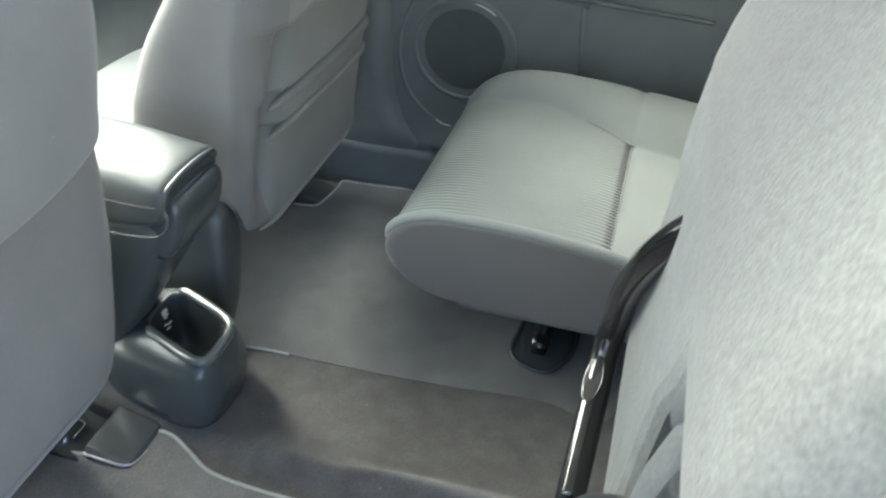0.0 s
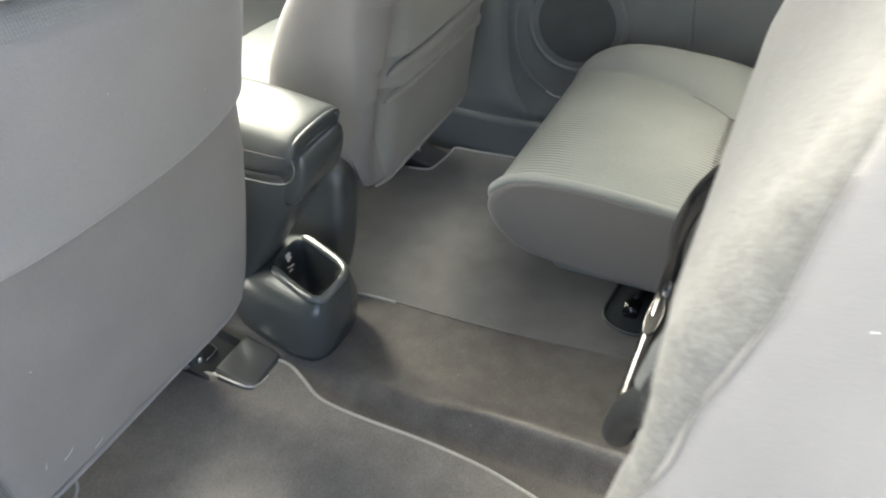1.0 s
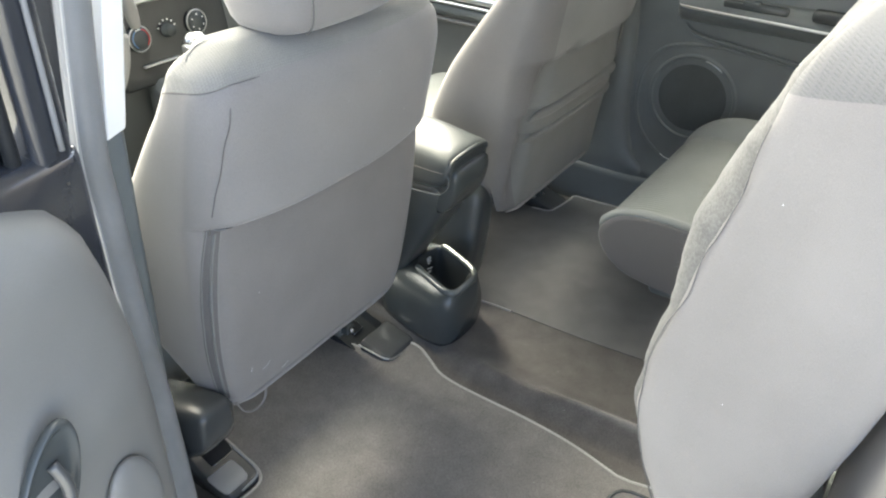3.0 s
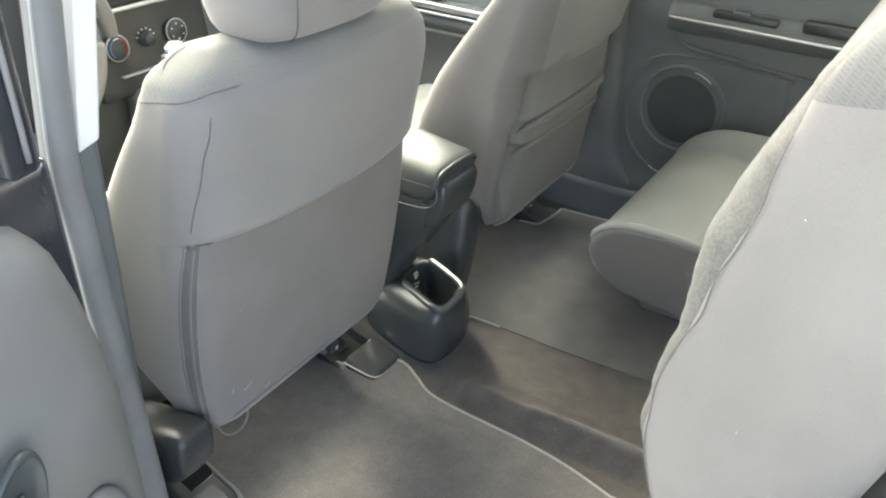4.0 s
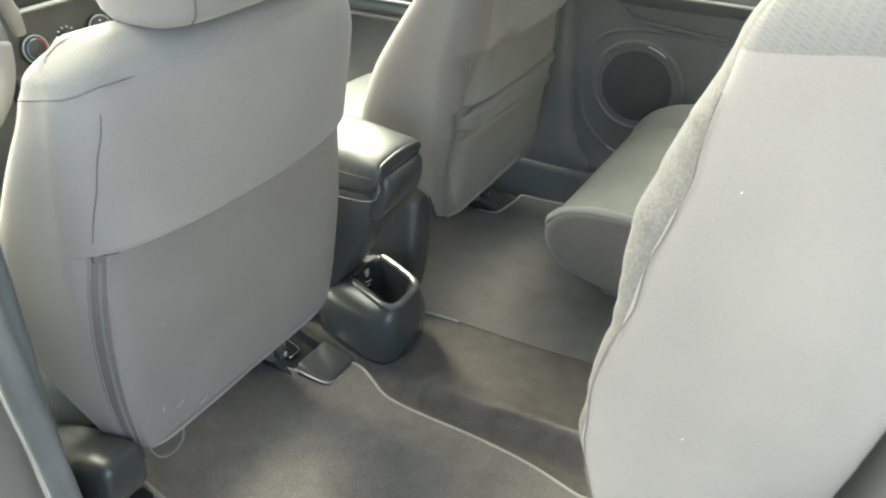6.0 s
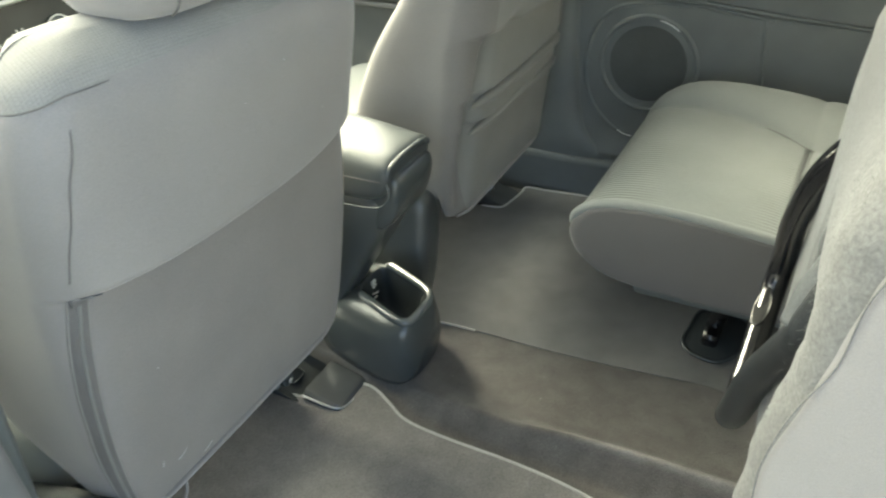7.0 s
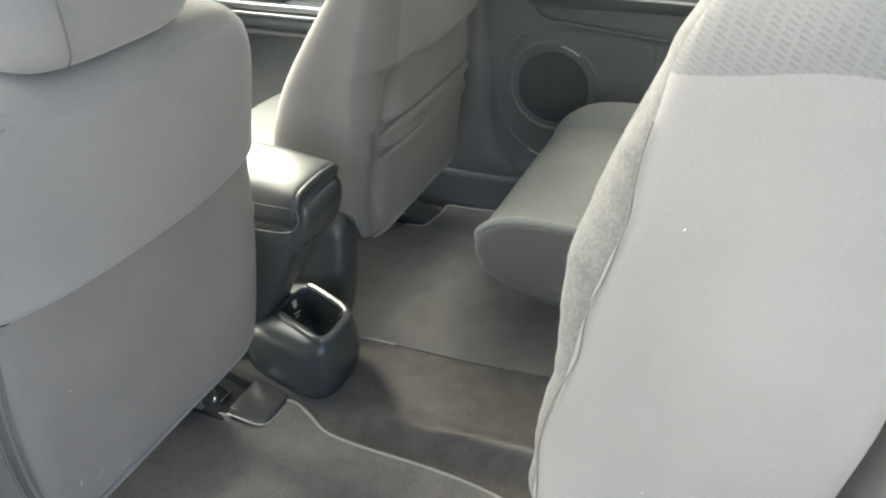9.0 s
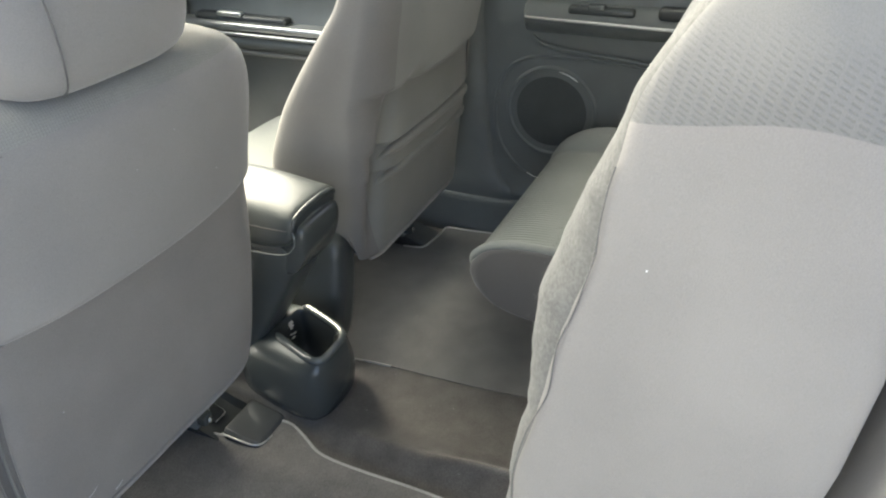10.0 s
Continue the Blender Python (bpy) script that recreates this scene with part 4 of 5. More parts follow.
        join(fuzz, tube([a, a + 0.6 * b + Vector((0, 0, rnd.gauss(0, 0.001))), a + b], [0.00011, 0.00009, 0.00006], 3, 2))
    tagged(part("loose_fibre", fuzz, FELT, c, "loose fibres along the felt edge"), kind="stuff")
    # felt board over the underside
    face = spline([(0, y, z) for z, y in ((0.268, -0.672), (0.272, -0.662), (0.30, -0.656), (0.44, -0.642), (0.58, -0.628), (0.66, -0.632), (0.72, -0.6355), (0.79, -0.639), (0.85, -0.648), (0.88, -0.66))], 8)
    rows = []
    for _, y, z in face:
        near = ease(z, [(0.70, -0.552), (0.74, -0.560), (0.78, -0.588), (0.82, -0.60)])
        rows.append([(x, y - 0.004 * k, z) for x, k in [(near, 2), (near + 0.006, 0.9), (near + 0.015, 0.25), (near + 0.03, 0)] + [(x, 0) for x in span(-0.50, -0.32, 8)] + [(-0.310, 0.1), (-0.303, 0.4), (-0.299, 1.0), (-0.297, 1.6), (-0.296, 4)]] + [(-0.296, y - 0.045, z), (near, y - 0.045, z)])
    part("underside_board", loft(rows), FELT_BOARD, c, "grey felt board under the seat", smooth=False)
    # folded support leg in front of the felt
    leg = part("leg", tube([(-0.450, -0.607, 0.514), (-0.40, -0.609, 0.531), (-0.350, -0.611, 0.549), (-0.322, -0.613, 0.570), (-0.326, -0.616, 0.605), (-0.365, -0.619, 0.665), (-0.410, -0.631, 0.730), (-0.445, -0.652, 0.780), (-0.465, -0.675, 0.805)], 0.0118, 18, 6), GLOSS, c, "gloss black tubular folding leg")
    # pressed oval on the tube
    mid, along, out = Vector((-0.352, -0.611, 0.5485)), Vector((0.93, -0.05, 0.36)).normalized(), Vector((-0.33, 0.42, 0.85)).normalized()
    out = (out - along * out.dot(along)).normalized()
    wide = along.cross(out)
    oval = [mid + 0.0210 * math.cos(a) * along + 0.0080 * math.sin(a) * wide + (0.0119 - 0.0016 * math.sin(a) ** 2) * out for a in (2 * math.pi * k / 28 for k in range(28))]
    dent = loft([[p + k * out for p in oval] for k in (-0.002, 0.0006)])
    part("pressed_oval", dent, GLOSS, leg, "flattened oval on the tube", smooth=False)
    part("oval_rim", tube(oval, 0.0009, 8, 1, True), GLOSS, leg, "thin rim of the oval")
    part("foot_bar", tube([(-0.438, -0.600, 0.488), (-0.448, -0.604, 0.498), (-0.49, -0.610, 0.545), (-0.545, -0.622, 0.630), (-0.585, -0.633, 0.682), (-0.615, -0.641, 0.720), (-0.634, -0.647, 0.748), (-0.634, -0.655, 0.775)], [0.0105, 0.0130, 0.0134, 0.0130, 0.0130, 0.0128, 0.0125, 0.012], 16, 5), BLACK_RUBBER, leg, "black rubber-covered foot bar")
    part("bracket", tube([(-0.626, -0.646, 0.742), (-0.618, -0.649, 0.762), (-0.606, -0.654, 0.785)], [0.0165, 0.0150, 0.0085], 14, 5), PAD, c, "dull grey plastic leg clip")
    own = bmesh.new()
    bmesh.ops.create_uvsphere(own, u_segments=20, v_segments=12, radius=1.0, matrix=Matrix.Translation((-0.600, -0.650, 0.785)) @ Matrix.Diagonal((0.011, 0.010, 0.018, 1)))
    part("rest_pad", own, PAD, c, "grey rubber rest pad")
    part("hinge", box((-0.58, -0.80, 0.34), (-0.54, -0.71, 0.54), 0.008), PLASTIC_MATT, c, "dark steel hinge")
    part("hinge", box((-0.40, -0.80, 0.34), (-0.36, -0.71, 0.54), 0.008), PLASTIC_MATT, c, "dark steel hinge")
    # specks of lint on the side
    for y, z, s in ((-0.711, 0.883, 0.0005), (-0.707, 0.694, 0.0004)):
        own = bmesh.new()
        bmesh.ops.create_icosphere(own, subdivisions=1, radius=s, matrix=Matrix.Translation((xs_side - 0.0045, y, z)))
        part("lint", own, WHITE, c, "white speck of lint")


rear_cushion_up()


def rear_backrest():
    b = thing("rear_bench_back", "pale grey cloth rear backrest standing upright", "seat back", group="rear backrests")
    for x0, x1 in ((-0.715, 0.10), (0.11, 0.70)):
        rings = []
        for z, f, r in ((0.36, -0.84, -0.99), (0.38, -0.815, -1.02), (0.50, -0.798, -1.05), (0.65, -0.816, -1.075), (0.80, -0.834, -1.10), (0.95, -0.885, -1.12), (1.02, -0.93, -1.12), (1.04, -0.99, -1.10)):
            c, d = (f + r) / 2, (f - r) / 2
            rings.append([(x, y, z) for x, y, _ in rounded_ring((x0 + x1) / 2, c, (x1 - x0) / 2, d, 0, 44, 0.20)])
        part("back_pad", loft(rings), CLOTH_SIDE, b, "pale grey cloth back pad", level=1)


rear_backrest()
part("parcel_base", box((-0.70, -1.10, -0.005), (0.70, -0.80, 0.34), 0.03), PLASTIC_MATT, tagged(new("seat_base"), "dark trim box under the rear seat hinge", "seat base", kind="structure"))


# ---- far side of the car ----
def far_rear_door():
    d = thing("door_1", "dark grey plastic rear door trim with a round speaker grille and armrest", "car door", kind="structure")

    def skin(y, z):
        x = 0.735
        x -= 0.010 * math.exp(-((z - 0.60) / 0.05) ** 2)
        x += 0.015 * max(0.0, (z - 0.66) / 0.2)
        x -= 0.018 / (1 + math.exp(-(0.16 - z) / 0.02))
        return (x, y, z)

    part("panel", sheet(span(-0.95, -0.02, 46), span(0.13, 0.86, 50), skin, (0.05, 0, 0)), PLASTIC_MATT, d, "matt dark blue-grey door trim")
    cy, cz = -0.210, 0.374

    def circle(r, x, a0=0, a1=360, n=48):
        return [(x, cy + r * math.cos(radians(a)), cz + r * math.sin(radians(a))) for a in span(a0, a1, n)]

    # shallow dish for the speaker with a soft raised surround
    dish = [[(x, cy + r * math.cos(a), cz + r * math.sin(a)) for a in (2 * math.pi * i / 48 for i in range(48))] for r, x in ((0.118, 0.738), (0.114, 0.7325), (0.109, 0.7305), (0.105, 0.7325), (0.102, 0.739), (0.099, 0.7425))]
    part("speaker_ring", loft(dish, cap=False), PLASTIC_MATT, d, "soft raised surround of the speaker")
    part("speaker_grille", turned(lathe([(0.100, 0.0), (0.099, 0.003), (0.085, 0.0050), (0.04, 0.0062), (0.001, 0.0066)], 48), pose(0.7395, cy, cz, 0, -90, 0)), GRILLE, d, "round dark speaker grille")
    # highlights on the surround, added as thin silver arcs
    part("ring_glint", tube(circle(0.1055, 0.7305, 100, 128, 12), [0.0004] + [0.0016] * 8 + [0.0004], 8, 1), SILVER, d, "silver arc for the highlight on the surround")
    part("ring_glint", tube(circle(0.1055, 0.7305, 238, 262, 12), [0.0004] + [0.0013] * 8 + [0.0004], 8, 1), SILVER, d, "silver arc for the highlight on the surround")
    pocket = spline([(-0.46, 0.50, 0), (-0.30, 0.515, 0), (-0.14, 0.50, 0), (-0.078, 0.43, 0), (-0.066, 0.33, 0), (-0.095, 0.25, 0), (-0.17, 0.195, 0), (-0.32, 0.165, 0), (-0.48, 0.16, 0)], 6)
    part("recess_ridge", tube([(0.7395, p.x, p.y) for p in pocket], 0.0085, 12, 1, squash=0.7), PLASTIC_MATT, d, "soft moulded ridge round the speaker field")
    part("pocket_edge", tube([(0.7375, -0.447, 0.50), (0.7370, -0.452, 0.43), (0.7370, -0.457, 0.36), (0.7375, -0.44, 0.27)], 0.005, 10, 5), PLASTIC_MATT, d, "moulded pocket edge")
    # glint on the ridge, added as a short silver line
    part("pocket_glint", tube([(0.724, -0.155, 0.207), (0.722, -0.172, 0.200), (0.722, -0.19, 0.198)], 0.0012, 8, 4), SILVER, d, "small silver line for the glint on the ridge")
    # armrest ledge: a sloping top, its edge highlight as a thin silver strip, and a scooped pull
    ledge = []
    for y, k in ((-0.140, 0.25), (-0.155, 0.7), (-0.19, 1.0), (-0.40, 1.0), (-0.60, 1.0), (-0.80, 1.0)):
        ledge.append([(0.745, y, 0.655), (0.725 - 0.006 * k, y, 0.640), (0.716 - 0.014 * k, y, 0.618), (0.714 - 0.018 * k, y, 0.606), (0.716 - 0.014 * k, y, 0.592), (0.728 - 0.004 * k, y, 0.570), (0.745, y, 0.56)])
    part("armrest", loft(ledge), PLASTIC_MATT, d, "dark armrest ledge", level=1)
    part("armrest_strip", tube([(0.709, -0.148, 0.6105), (0.6975, -0.175, 0.6100), (0.6955, -0.33, 0.6085), (0.6955, -0.55, 0.6055), (0.697, -0.80, 0.603)], [0.0012, 0.0030, 0.0036, 0.0036, 0.0034], 10, 6), SILVER, d, "silver strip for the highlight along the armrest's edge")
    part("crease", tube([(0.722, -0.165, 0.565), (0.726, -0.185, 0.545), (0.728, -0.22, 0.535), (0.730, -0.35, 0.523), (0.731, -0.49, 0.511), (0.732, -0.70, 0.50)], [0.002, 0.006, 0.0075, 0.0075, 0.0075, 0.006], 12, 6, squash=0.7), PLASTIC_MATT, d, "moulded crease below the armrest")
    part("switch_plate", box((0.704, -0.40, 0.622), (0.735, -0.25, 0.640), 0.006), PLASTIC, d, "window switch plate")
    part("switch", box((0.702, -0.335, 0.634), (0.722, -0.295, 0.646), 0.004), PLASTIC_SHINY, d, "small window switch")
    part("pull_scoop", box((0.699, -0.62, 0.622), (0.735, -0.45, 0.650), 0.010), BLACK_PLASTIC, d, "black scooped door pull")
    part("window_ledge", box((0.70, -0.95, 0.855), (0.79, -0.05, 0.885), 0.012), PLASTIC_MATT, d, "window ledge")
    part("window_frame", tube([(0.74, -0.06, 0.87), (0.66, -0.08, 1.18), (0.60, -0.30, 1.25), (0.60, -0.80, 1.24), (0.70, -1.05, 0.88)], 0.022, 10, 6), RUBBER, d, "dark window frame")


far_rear_door()


def far_front_door():
    d = thing("door_2", "dark front door trim with a pale armrest strip", "car door", kind="structure")
    part("panel", sheet(span(0.06, 1.02, 30), span(0.06, 0.86, 40), lambda y, z: (0.735 - 0.03 * math.exp(-((z - 0.50) / 0.05) ** 2) + 0.01 * math.sin(9 * y), y, z), (0.05, 0, 0)), PLASTIC_MATT, d, "matt dark blue-grey door trim")
    part("armrest_strip", box((0.663, 0.22, 0.520), (0.715, 0.92, 0.540), 0.007), SILVER, d, "pale silver strip on the armrest")
    part("armrest_strip", box((0.661, 0.22, 0.506), (0.700, 0.92, 0.515), 0.004), SILVER, d, "thin lower silver strip on the armrest")
    part("switch_plate", box((0.676, 0.50, 0.536), (0.715, 0.80, 0.558), 0.010), BLACK_PLASTIC, d, "black window switch plate")
    part("switch", box((0.674, 0.64, 0.553), (0.696, 0.72, 0.566), 0.005), SILVER, d, "pale window switch")
    part("armrest", box((0.668, 0.20, 0.470), (0.715, 0.92, 0.504), 0.016), PLASTIC_MATT, d, "dark armrest")
    part("pocket_ridge", tube([(0.690, 0.20, 0.458), (0.684, 0.50, 0.457), (0.690, 0.92, 0.457)], 0.007, 8, 5), GREY_PLASTIC, d, "grey pocket edge")
    part("window_ledge", box((0.70, 0.05, 0.855), (0.79, 1.02, 0.885), 0.012), PLASTIC_MATT, d, "window ledge")


far_front_door()


def far_pillar():
    p = thing("pillar_1", "dark plastic centre pillar trim on the far side", "pillar", kind="structure")
    rings = []
    for z, y0, y1, x in ((0.02, -0.20, 0.22, 0.735), (0.10, -0.18, 0.20, 0.728), (0.128, -0.155, 0.17, 0.718), (0.16, -0.10, 0.14, 0.712), (0.22, -0.055, 0.11, 0.715), (0.40, -0.045, 0.09, 0.715), (0.86, -0.04, 0.08, 0.70), (1.22, -0.03, 0.06, 0.60)):
        rings.append([(x, y0 + 0.01, z), (x - 0.004, (y0 + y1) / 2, z), (x, y1 - 0.01, z), (x + 0.02, y1, z), (x + 0.07, y1, z), (x + 0.07, y0, z), (x + 0.02, y0, z)])
    part("lower_trim", loft(rings), PLASTIC_MATT, p, "dark pillar trim", level=1)
    s = thing("sill_1", "dark plastic door sill trim along the far side", "sill", kind="structure")
    part("sill_trim", sheet(span(-0.90, 1.00, 30), [0, 1, 2, 3, 4, 5], lambda y, k: ((0.745, 0.722, 0.712, 0.716, 0.726, 0.728)[int(k)], y, (0.124, 0.121, 0.112, 0.096, 0.02, -0.012)[int(k)]), (0.06, 0, -0.02)), PLASTIC_MATT, s, "dark scuff plate")


far_pillar()


# ---- near side: pillar, open door, sill ----
def near_pillar():
    p = thing("pillar_2", "dark near-side centre pillar with a pale upper trim and rubber seal", "pillar", kind="structure")
    rings = []
    for z, y0, y1, x in ((0.0, 0.03, 0.26, -0.012), (0.10, 0.028, 0.20, -0.012), (0.24, 0.022, 0.16, -0.010), (0.40, 0.018, 0.14, -0.006), (0.60, 0.012, 0.13, -0.002), (0.735, 0.006, 0.12, 0.0), (0.760, 0.006, 0.12, 0.0)):
        rings.append([(-0.775 + x, y0 + 0.010, z), (-0.766 + x, y0, z), (-0.744 + x, y0, z), (-0.737 + x, y0 + 0.006, z), (-0.728, y0 + 0.05, z), (-0.728, y1, z), (-0.80, y1, z), (-0.80, y0 + 0.03, z)])
    part("lower_trim", loft(rings), PLASTIC_MATT, p, "dark lower pillar trim", bevel=0.003)
    rings = []
    for z, x in ((0.762, 0.0), (0.80, 0.008), (0.90, 0.028), (1.05, 0.062), (1.25, 0.115)):
        low = 0.007 if z < 0.77 else 0.0
        rings.append([(-0.770 + x, 0.012, z - low), (-0.767 + x, 0.0, z - low), (-0.742 + x, 0.0, z), (-0.737 + x, 0.006, z), (-0.726 + x, 0.08, z), (-0.768 + x, 0.08, z - low)])
    part("upper_trim", loft(rings), PALE_PLASTIC, p, "pale upper pillar trim", bevel=0.002, smooth=False)
    part("body_post", box((-0.83, 0.075, -0.10), (-0.742, 0.20, 1.25), 0.015), PAINT, p, "painted steel pillar")
    line = ((-0.705, 1.25), (-0.745, 1.05), (-0.764, 0.92), (-0.776, 0.83), (-0.785, 0.74), (-0.783, 0.66), (-0.782, 0.56), (-0.778, 0.46), (-0.772, 0.36), (-0.766, 0.20), (-0.762, 0.05))
    part("seal", tube([(x - 0.004, 0.004 + 0.02 * max(0, 0.5 - z), z) for x, z in line], 0.020, 16, 6, squash=0.9), RUBBER, p, "grey rubber door seal")
    # pale colour on the lip holds the glint along the seal
    part("seal_lip", tube([(x - 0.021, -0.004 + 0.02 * max(0, 0.5 - z), z) for x, z in line], 0.0022, 10, 6), SATIN, p, "thin lip of the seal, its glint in a pale colour")


near_pillar()


def near_rear_door():
    """The opened rear door, its inner face to the camera."""
    d = thing("door_3", "opened near-side rear door with grey trim and a dark inner handle", "car door", kind="structure")
    d.matrix_world = pose(-0.828, -0.06, 0, 0, 0, 12)

    def edge(z):
        """The front edge of the trim, from the hinge outward."""
        return ease(z, [(0.10, 0.005), (0.30, 0.005), (0.45, 0.006), (0.55, 0.012), (0.65, 0.030), (0.72, 0.05), (0.755, 0.075), (0.775, 0.12), (0.79, 0.20)])

    us = [0, 0.012, 0.03, 0.06, 0.12, 0.2, 0.3, 0.45, 0.6, 0.8, 1.0]

    def skin(u, z):
        x0 = edge(z)
        x = -x0 - (0.85 - x0) * u
        y = -0.045 + 0.030 * (1 - min(u / 0.06, 1)) ** 2 + 0.035 * max(0, (z - 0.70) / 0.09) ** 2
        y -= 0.025 * math.exp(-((z - 0.52) / 0.06) ** 2) * min(u / 0.2, 1)
        return (x, y, z)

    part("trim_panel", sheet(us, span(0.10, 0.79, 36), skin, (0, 0.03, 0)), GREY_PLASTIC, d, "grey plastic inner door trim")
    part("steel_shell", box((-0.90, 0.0, -0.10), (0.0, 0.075, 0.80), 0.02), PAINT, d, "dark painted door shell")
    oval = [(0.036 * math.cos(a), 0.092 * math.sin(a)) for a in (2 * math.pi * k / 36 for k in range(36))]
    lean = [(-0.214 + x * 0.90 + z * 0.44, 0.505 + z * 0.90 - x * 0.44) for x, z in oval]
    cup = part("handle_cup", loft([[(-0.214 + (x + 0.214) * k, y, 0.505 + (z - 0.505) * k) for x, z in lean] for y, k in ((-0.060, 1.04), (-0.075, 1.0), (-0.078, 0.94), (-0.074, 0.88), (-0.070, 0.80), (-0.069, 0.4))]), PLASTIC, d, "dark oval handle recess", level=1)
    part("pull_handle", tube([(-0.196, -0.070, 0.545), (-0.195, -0.082, 0.515), (-0.206, -0.083, 0.475), (-0.224, -0.070, 0.448)], 0.007, 10, 5), RAIL_COVER, cup, "dark pull handle")
    rings = [[(-0.098 + hw * math.cos(a), y, 0.375 + hw * 1.8 * math.sin(a) - 0.25 * hw * math.cos(a)) for a in (2 * math.pi * k / 24 for k in range(24))] for y, hw in ((-0.045, 0.044), (-0.056, 0.041), (-0.062, 0.034), (-0.064, 0.015))]
    part("armrest_pad", loft(rings), GREY_PLASTIC, d, "grey rounded armrest end", level=1)
    part("window_frame", box((-0.06, 0.0, 0.78), (-0.012, 0.05, 1.25), 0.012), PAINT, d, "dark glossy window frame")
    part("window_run", tube([(-0.075, 0.018, 0.76), (-0.075, 0.018, 1.0), (-0.078, 0.018, 1.25)], 0.008, 10, 3), BLACK_RUBBER, d, "rubber window channel")
    part("window_pane", box((-0.88, 0.020, 0.76), (-0.078, 0.026, 1.22)), PAINT, d, "dark tinted window pane")
    part("frame_edge", tube([(-0.034, -0.004, 0.80), (-0.034, -0.004, 0.95), (-0.036, -0.004, 1.25)], 0.003, 10, 3), RUBBER, d, "thin edge of the frame")


near_rear_door()

sill = thing("sill_2", "dark plastic door sill on the near side", "sill", kind="structure")
part("sill_trim", sheet(span(-1.10, 1.00, 24), [0, 1, 2, 3, 4, 5], lambda y, k: ((-0.715, -0.718, -0.725, -0.74, -0.80, -0.84)[int(k)], y, (-0.01, 0.03, 0.065, 0.075, 0.07, 0.0)[int(k)]), (0, 0, -0.03)), PLASTIC_MATT, sill, "dark scuff plate")

door4 = thing("door_4", "closed near-side front door trim in dark plastic", "car door", kind="structure")
part("panel", sheet(span(0.20, 1.02, 20), span(0.04, 0.84, 24), lambda y, z: (-0.735 + 0.03 * math.exp(-((z - 0.52) / 0.05) ** 2), y, z), (-0.06, 0, 0)), PLASTIC_MATT, door4, "matt dark door trim")

arch = thing("wheel_arch_trim", "dark plastic trim beside the rear backrest", "trim", kind="structure")
part("arch", loft([[(x, -0.935 + r * math.cos(a), 0.53 + 1.15 * r * math.sin(a)) for a in span(0.0, math.pi, 20)] + [(x, -0.93 - r, 0.0), (x, -0.93 + r, 0.0)] for x, r in ((-0.722, 0.150), (-0.740, 0.155), (-0.765, 0.145), (-0.78, 0.12))]), PLASTIC_MATT, arch, "dark moulded arch")


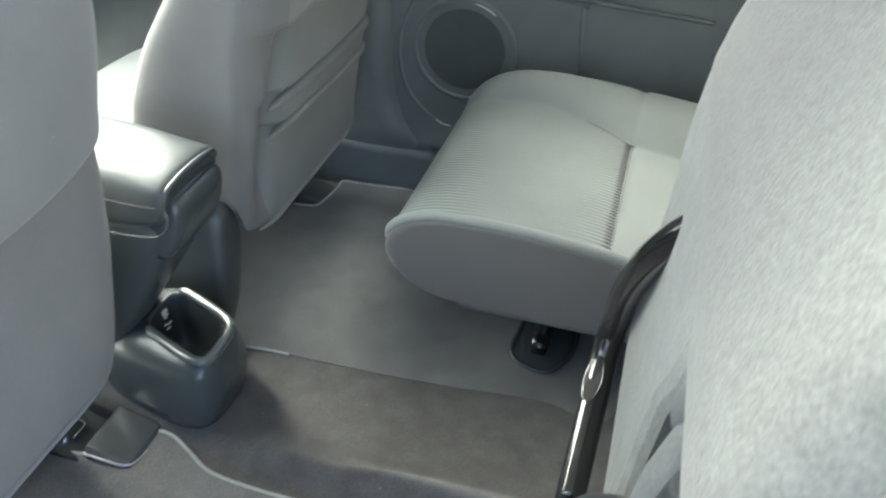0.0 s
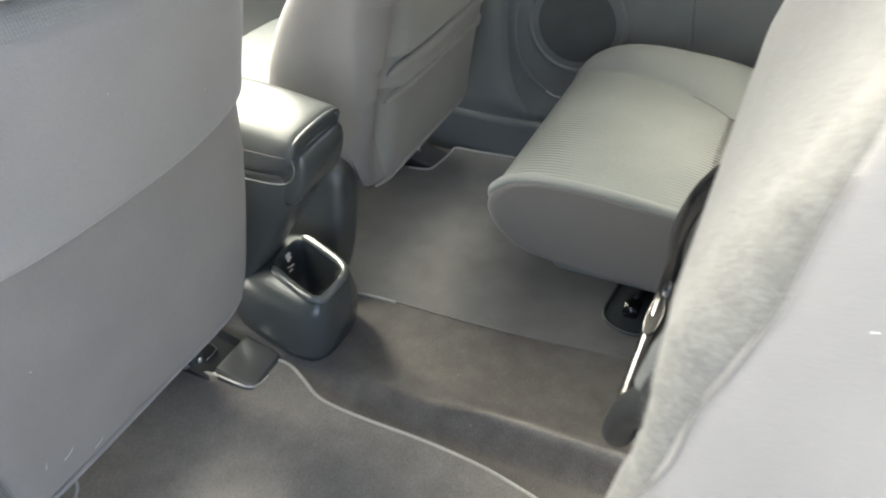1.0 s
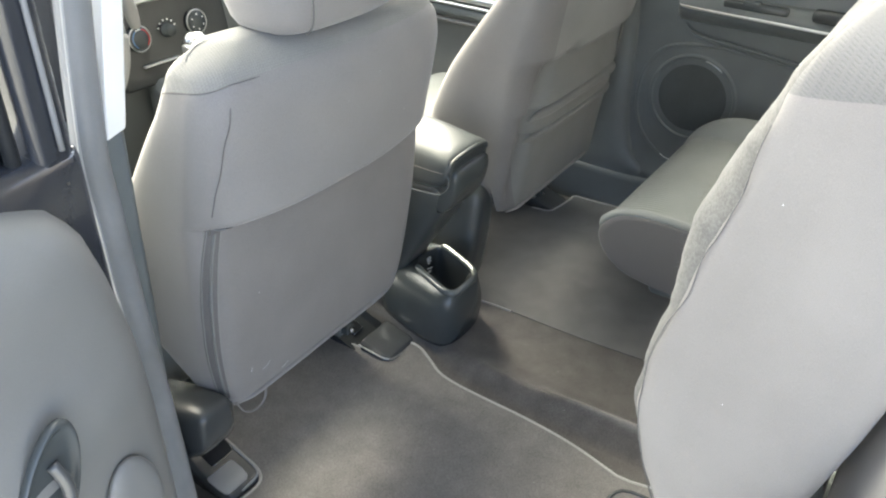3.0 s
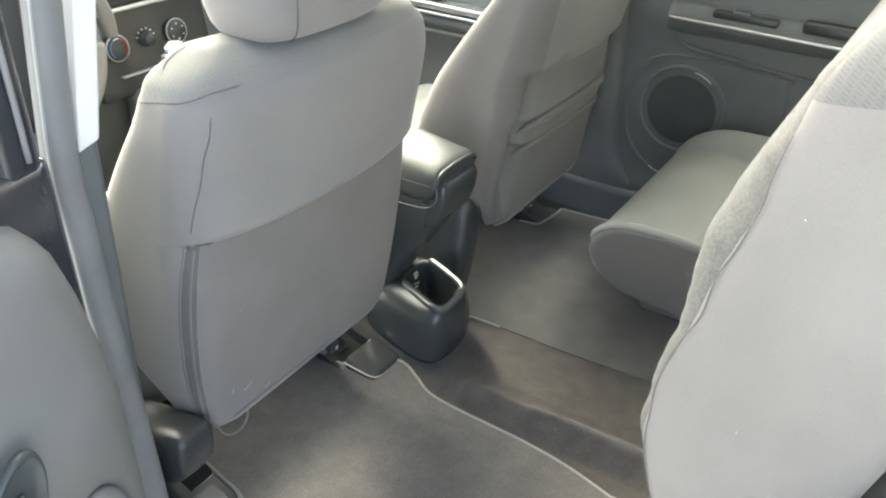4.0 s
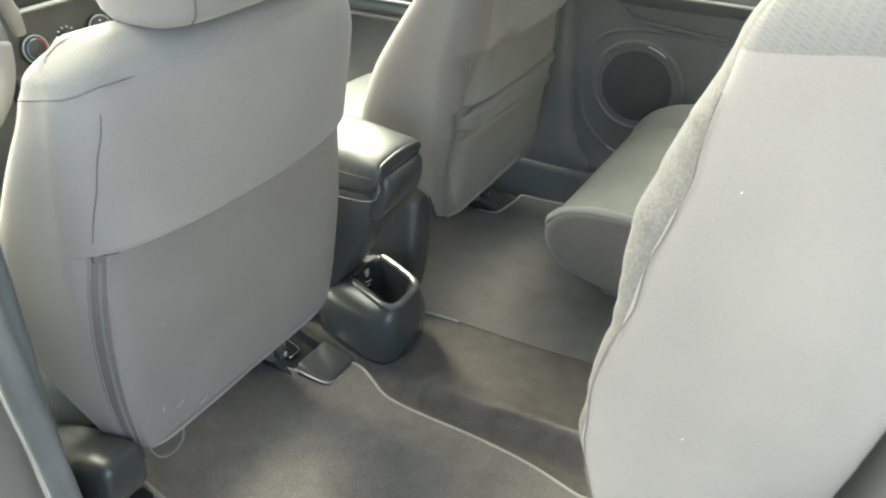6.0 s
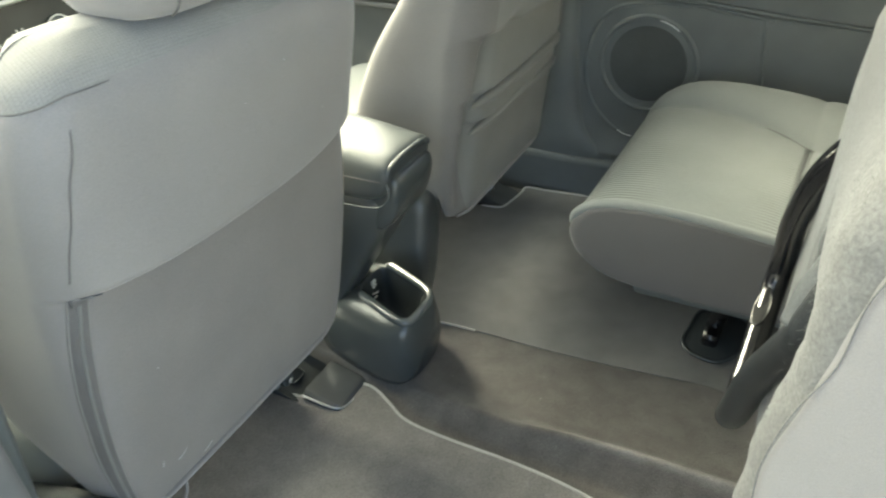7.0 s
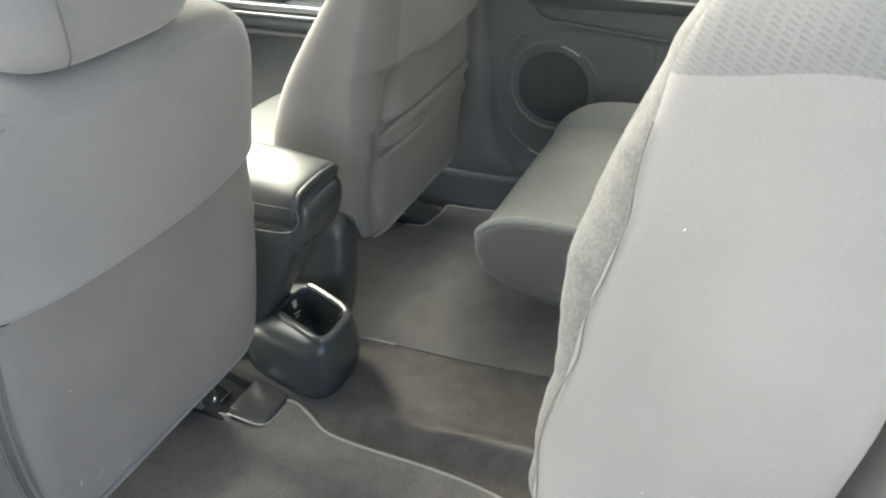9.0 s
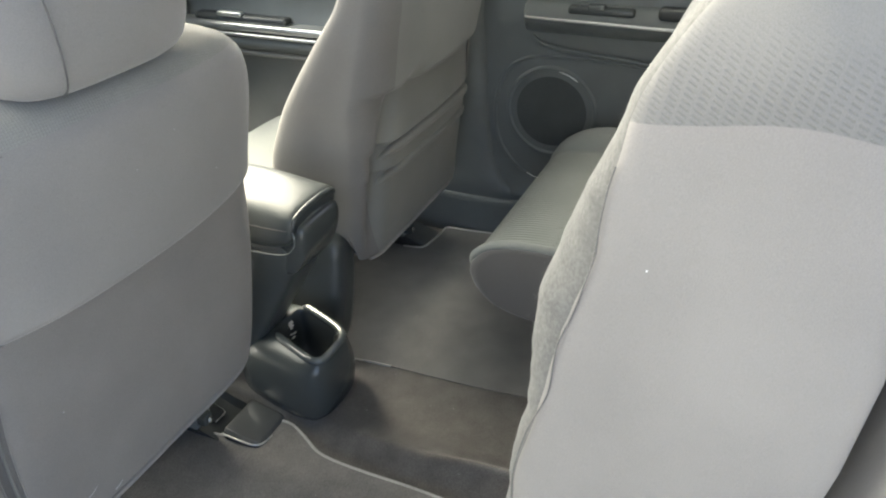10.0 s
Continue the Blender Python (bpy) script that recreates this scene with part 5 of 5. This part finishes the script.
# ---- dashboard ----
def dashboard():
    d = thing("dashboard", "dark dashboard with a silver-edged radio and three climate knobs", "dashboard", kind="structure")
    part("shell", loft([[(x, y, z) for y, z in ((0.86, 0.20), (0.84, 0.45), (0.855, 0.62), (0.88, 0.76), (0.95, 0.82), (1.25, 0.84), (1.25, 0.20))] for x in span(-0.73, 0.73, 12)]), PLASTIC_MATT, d, "matt dark dashboard", bevel=0.02)
    stack = part("centre_stack", loft([[(x, y, z) for y, z in ((0.80, 0.44), (0.805, 0.47), (0.83, 0.62), (0.85, 0.75), (0.90, 0.76), (0.90, 0.44))] for x in (-0.205, -0.19, 0.11, 0.125)]), BLACK_PLASTIC, d, "black centre stack", bevel=0.008)
    tilt = -8

    def dial(x, z, r, high, label):
        y = 0.805 + (z - 0.47) * 0.166
        m = pose(x, y, z, 90 + tilt, 0, 0)
        return part("climate_knob", turned(lathe([(r, 0.0), (r, 0.006), (r * 0.96, 0.008), (r * 0.86, 0.009), (r * 0.83, high - 0.002), (r * 0.78, high), (0.001, high)], 36), m), PLASTIC, stack, label), m

    def circle(r, z, a0, a1, n):
        return [(r * math.cos(radians(a)), r * math.sin(radians(a)), z) for a in span(a0, a1, n)]

    k, m = dial(-0.143, 0.553, 0.031, 0.014, "black temperature knob with a red and blue ring")
    part("ring", turned(tube(circle(0.0285, 0.0095, 0, 352, 44), 0.0016, 8, 1, True), m), SILVER, k, "chrome ring")
    for a0, a1, c in ((-50, 75, RED), (120, 235, BLUE), (78, 117, WHITE)):
        part("ring_mark", turned(tube(circle(0.0215, 0.0142, a0, a1, 14), 0.0011, 6, 1), m), c, k)
    k, m = dial(-0.062, 0.554, 0.017, 0.022, "small black mode knob")
    for a in span(20, 160, 6):
        part("tick", turned(box((-0.0012, 0.023, 0.004), (0.0012, 0.0265, 0.007)), m @ pose(0, 0, 0, 0, 0, a - 90)), WHITE, k, smooth=False)
    k, m = dial(0.023, 0.554, 0.031, 0.014, "black fan knob with white marks")
    part("ring", turned(tube(circle(0.0285, 0.0095, 0, 352, 44), 0.0016, 8, 1, True), m), SILVER, k, "chrome ring")
    for a in span(0, 300, 6):
        part("tick", turned(box((-0.0018, 0.016, 0.0125), (0.0018, 0.0195, 0.0148)), m @ pose(0, 0, 0, 0, 0, a)), WHITE, k, smooth=False)
    # radio with silver surround
    radio = part("radio", box((-0.155, 0.818, 0.645), (0.105, 0.86, 0.745), 0.004), BLACK_PLASTIC, d, "black car radio")
    part("bezel", tube([(-0.162, 0.842, 0.75), (-0.162, 0.822, 0.642), (-0.150, 0.819, 0.634), (0.10, 0.819, 0.634), (0.112, 0.822, 0.642), (0.112, 0.842, 0.75)], 0.006, 8, 4), SILVER, radio, "silver surround")
    part("volume_knob", turned(lathe([(0.019, 0), (0.019, 0.004), (0.016, 0.012), (0.001, 0.014)], 28), pose(-0.122, 0.818, 0.690, 90 + tilt, 0, 0)), PLASTIC, radio, "round volume knob")
    part("knob_ring", tube([(-0.122 + 0.018 * math.cos(a), 0.812, 0.690 + 0.018 * math.sin(a)) for a in (2 * math.pi * i / 28 for i in range(28))], 0.0016, 6, 1, True), SILVER, radio, "silver ring")
    part("display", box((-0.09, 0.8155, 0.70), (0.09, 0.819, 0.738), 0.001), GREY_PLASTIC, radio, "pale display")
    for i in range(6):
        part("button", box((-0.088 + 0.031 * i, 0.815, 0.664), (-0.062 + 0.031 * i, 0.820, 0.676), 0.001), PLASTIC_MATT, radio, "flat button")
        part("print_line", box((-0.080 + 0.031 * i, 0.8146, 0.680), (-0.072 + 0.031 * i, 0.8186, 0.682)), WHITE, radio, smooth=False)
    for x in (-0.125, -0.108):
        part("print_line", box((x, 0.8150, 0.658), (x + 0.008, 0.8190, 0.662)), WHITE, radio, smooth=False)
    # slot and strip under the knobs
    part("vent_strip", box((-0.15, 0.796, 0.488), (-0.05, 0.808, 0.492), 0.0015), SILVER, stack, "thin silver strip")


dashboard()


def steering_wheel():
    w = thing("steering_wheel", "grey steering wheel with pale lower spokes", "steering wheel")
    w.matrix_world = pose(-0.532, 0.575, 0.705, 64, 0, 0)
    part("rim", tube([(0.175 * math.cos(a), 0.175 * math.sin(a), 0) for a in (2 * math.pi * i / 40 for i in range(40))], 0.0150, 12, 1, True), PLASTIC_MATT, w, "dark grey rim")
    part("rim_insert", tube([(0.176 * math.cos(radians(a)), 0.176 * math.sin(radians(a)), 0.001) for a in span(-62, -14, 14)], 0.0158, 12, 1), GREY_PLASTIC, w, "pale grey lower rim insert")
    part("hub", turned(lathe([(0.065, -0.03), (0.07, 0.0), (0.06, 0.02), (0.02, 0.028), (0.001, 0.028)], 28), pose(0, 0, 0)), PLASTIC_MATT, w, "dark hub", level=1)
    for a in (8, 172, 270):
        c, q = math.cos(radians(a)), math.sin(radians(a))
        part("spoke", tube([(0.05 * c, 0.05 * q, 0.0), (0.11 * c, 0.11 * q, 0.004), (0.172 * c, 0.172 * q, 0)], [0.022, 0.017, 0.014], 10, 4, squash=0.5), PLASTIC_MATT, w, "dark spoke")
    part("grip", turned(tube([(-0.338, 0.555, 0.748), (-0.326, 0.558, 0.71), (-0.318, 0.562, 0.672)], [0.010, 0.0135, 0.010], 14, 6), pose(-0.532, 0.575, 0.705, 64, 0, 0).inverted()), GREY_PLASTIC, w, "grey end of a control stalk")
    part("column", tube([(0, 0, -0.02), (0, 0.02, -0.20), (0, 0.05, -0.42)], 0.04, 16, 4), PLASTIC_MATT, w, "dark steering column")
    part("stalk", tube([(0.03, 0.03, -0.06), (0.12, 0.05, -0.05), (0.20, 0.05, -0.04)], [0.008, 0.009, 0.013], 10, 4), PLASTIC, w, "dark wiper stalk")


steering_wheel()


# ---- shell round the place ----
shell = thing("roof", "pale cloth headliner under the car roof", "roof", kind="structure")
part("headliner", sheet(span(-0.60, 0.60, 14), span(-2.0, 0.55, 16), lambda x, y: (x, y, 1.27 - 0.10 * (x / 0.6) ** 4 - 0.03 * ((y + 0.7) / 1.3) ** 2), (0, 0, 0.03)), ROOF, shell, "pale cloth headliner")
for y0, y1, y2, nm in ((0.50, 0.85, 1.15, "windscreen_pillar"),):
    for s in (-1, 1):
        part(nm, tube([(s * 0.58, y0, 1.20), (s * 0.66, y1, 1.02), (s * 0.72, y2, 0.83)], 0.035, 10, 5), PLASTIC_MATT, shell, "dark windscreen pillar")
for s in (-1, 1):
    part("rear_pillar", tube([(s * 0.58, -1.10, 1.20), (s * 0.66, -1.25, 1.0), (s * 0.72, -1.40, 0.75)], 0.07, 10, 5), PLASTIC_MATT, shell, "dark rear pillar")
rear_wall = thing("wall_rear", "dark tailgate trim behind the rear seat", "tailgate", kind="structure")
part("trim", box((-0.72, -2.0, -0.02), (0.72, -1.95, 0.75), 0.02), PLASTIC_MATT, rear_wall, "dark tailgate trim")
for s, nm in ((-1, "wall_near"), (1, "wall_far")):
    w = thing(nm, "dark luggage side trim behind the rear doors", "side trim", kind="structure")
    part("trim", box((s * 0.73, -1.95, -0.02), (s * 0.79, -0.98 if s > 0 else -1.05, 0.84), 0.02), PLASTIC_MATT, w, "dark luggage trim")
boot = part("luggage_floor", box((-0.72, -1.95, 0.0), (0.72, -1.12, 0.05), 0.01), CARPET)
tagged(boot, "dark carpeted luggage floor", "floor", kind="structure")
ground = part("ground", sheet(span(-60, 60, 9), span(-60, 60, 9), lambda x, y: (x, y, -0.36), (0, 0, -0.1)), ASPHALT, smooth=False)
tagged(ground, "pale worn asphalt parking ground", "ground", kind="structure")
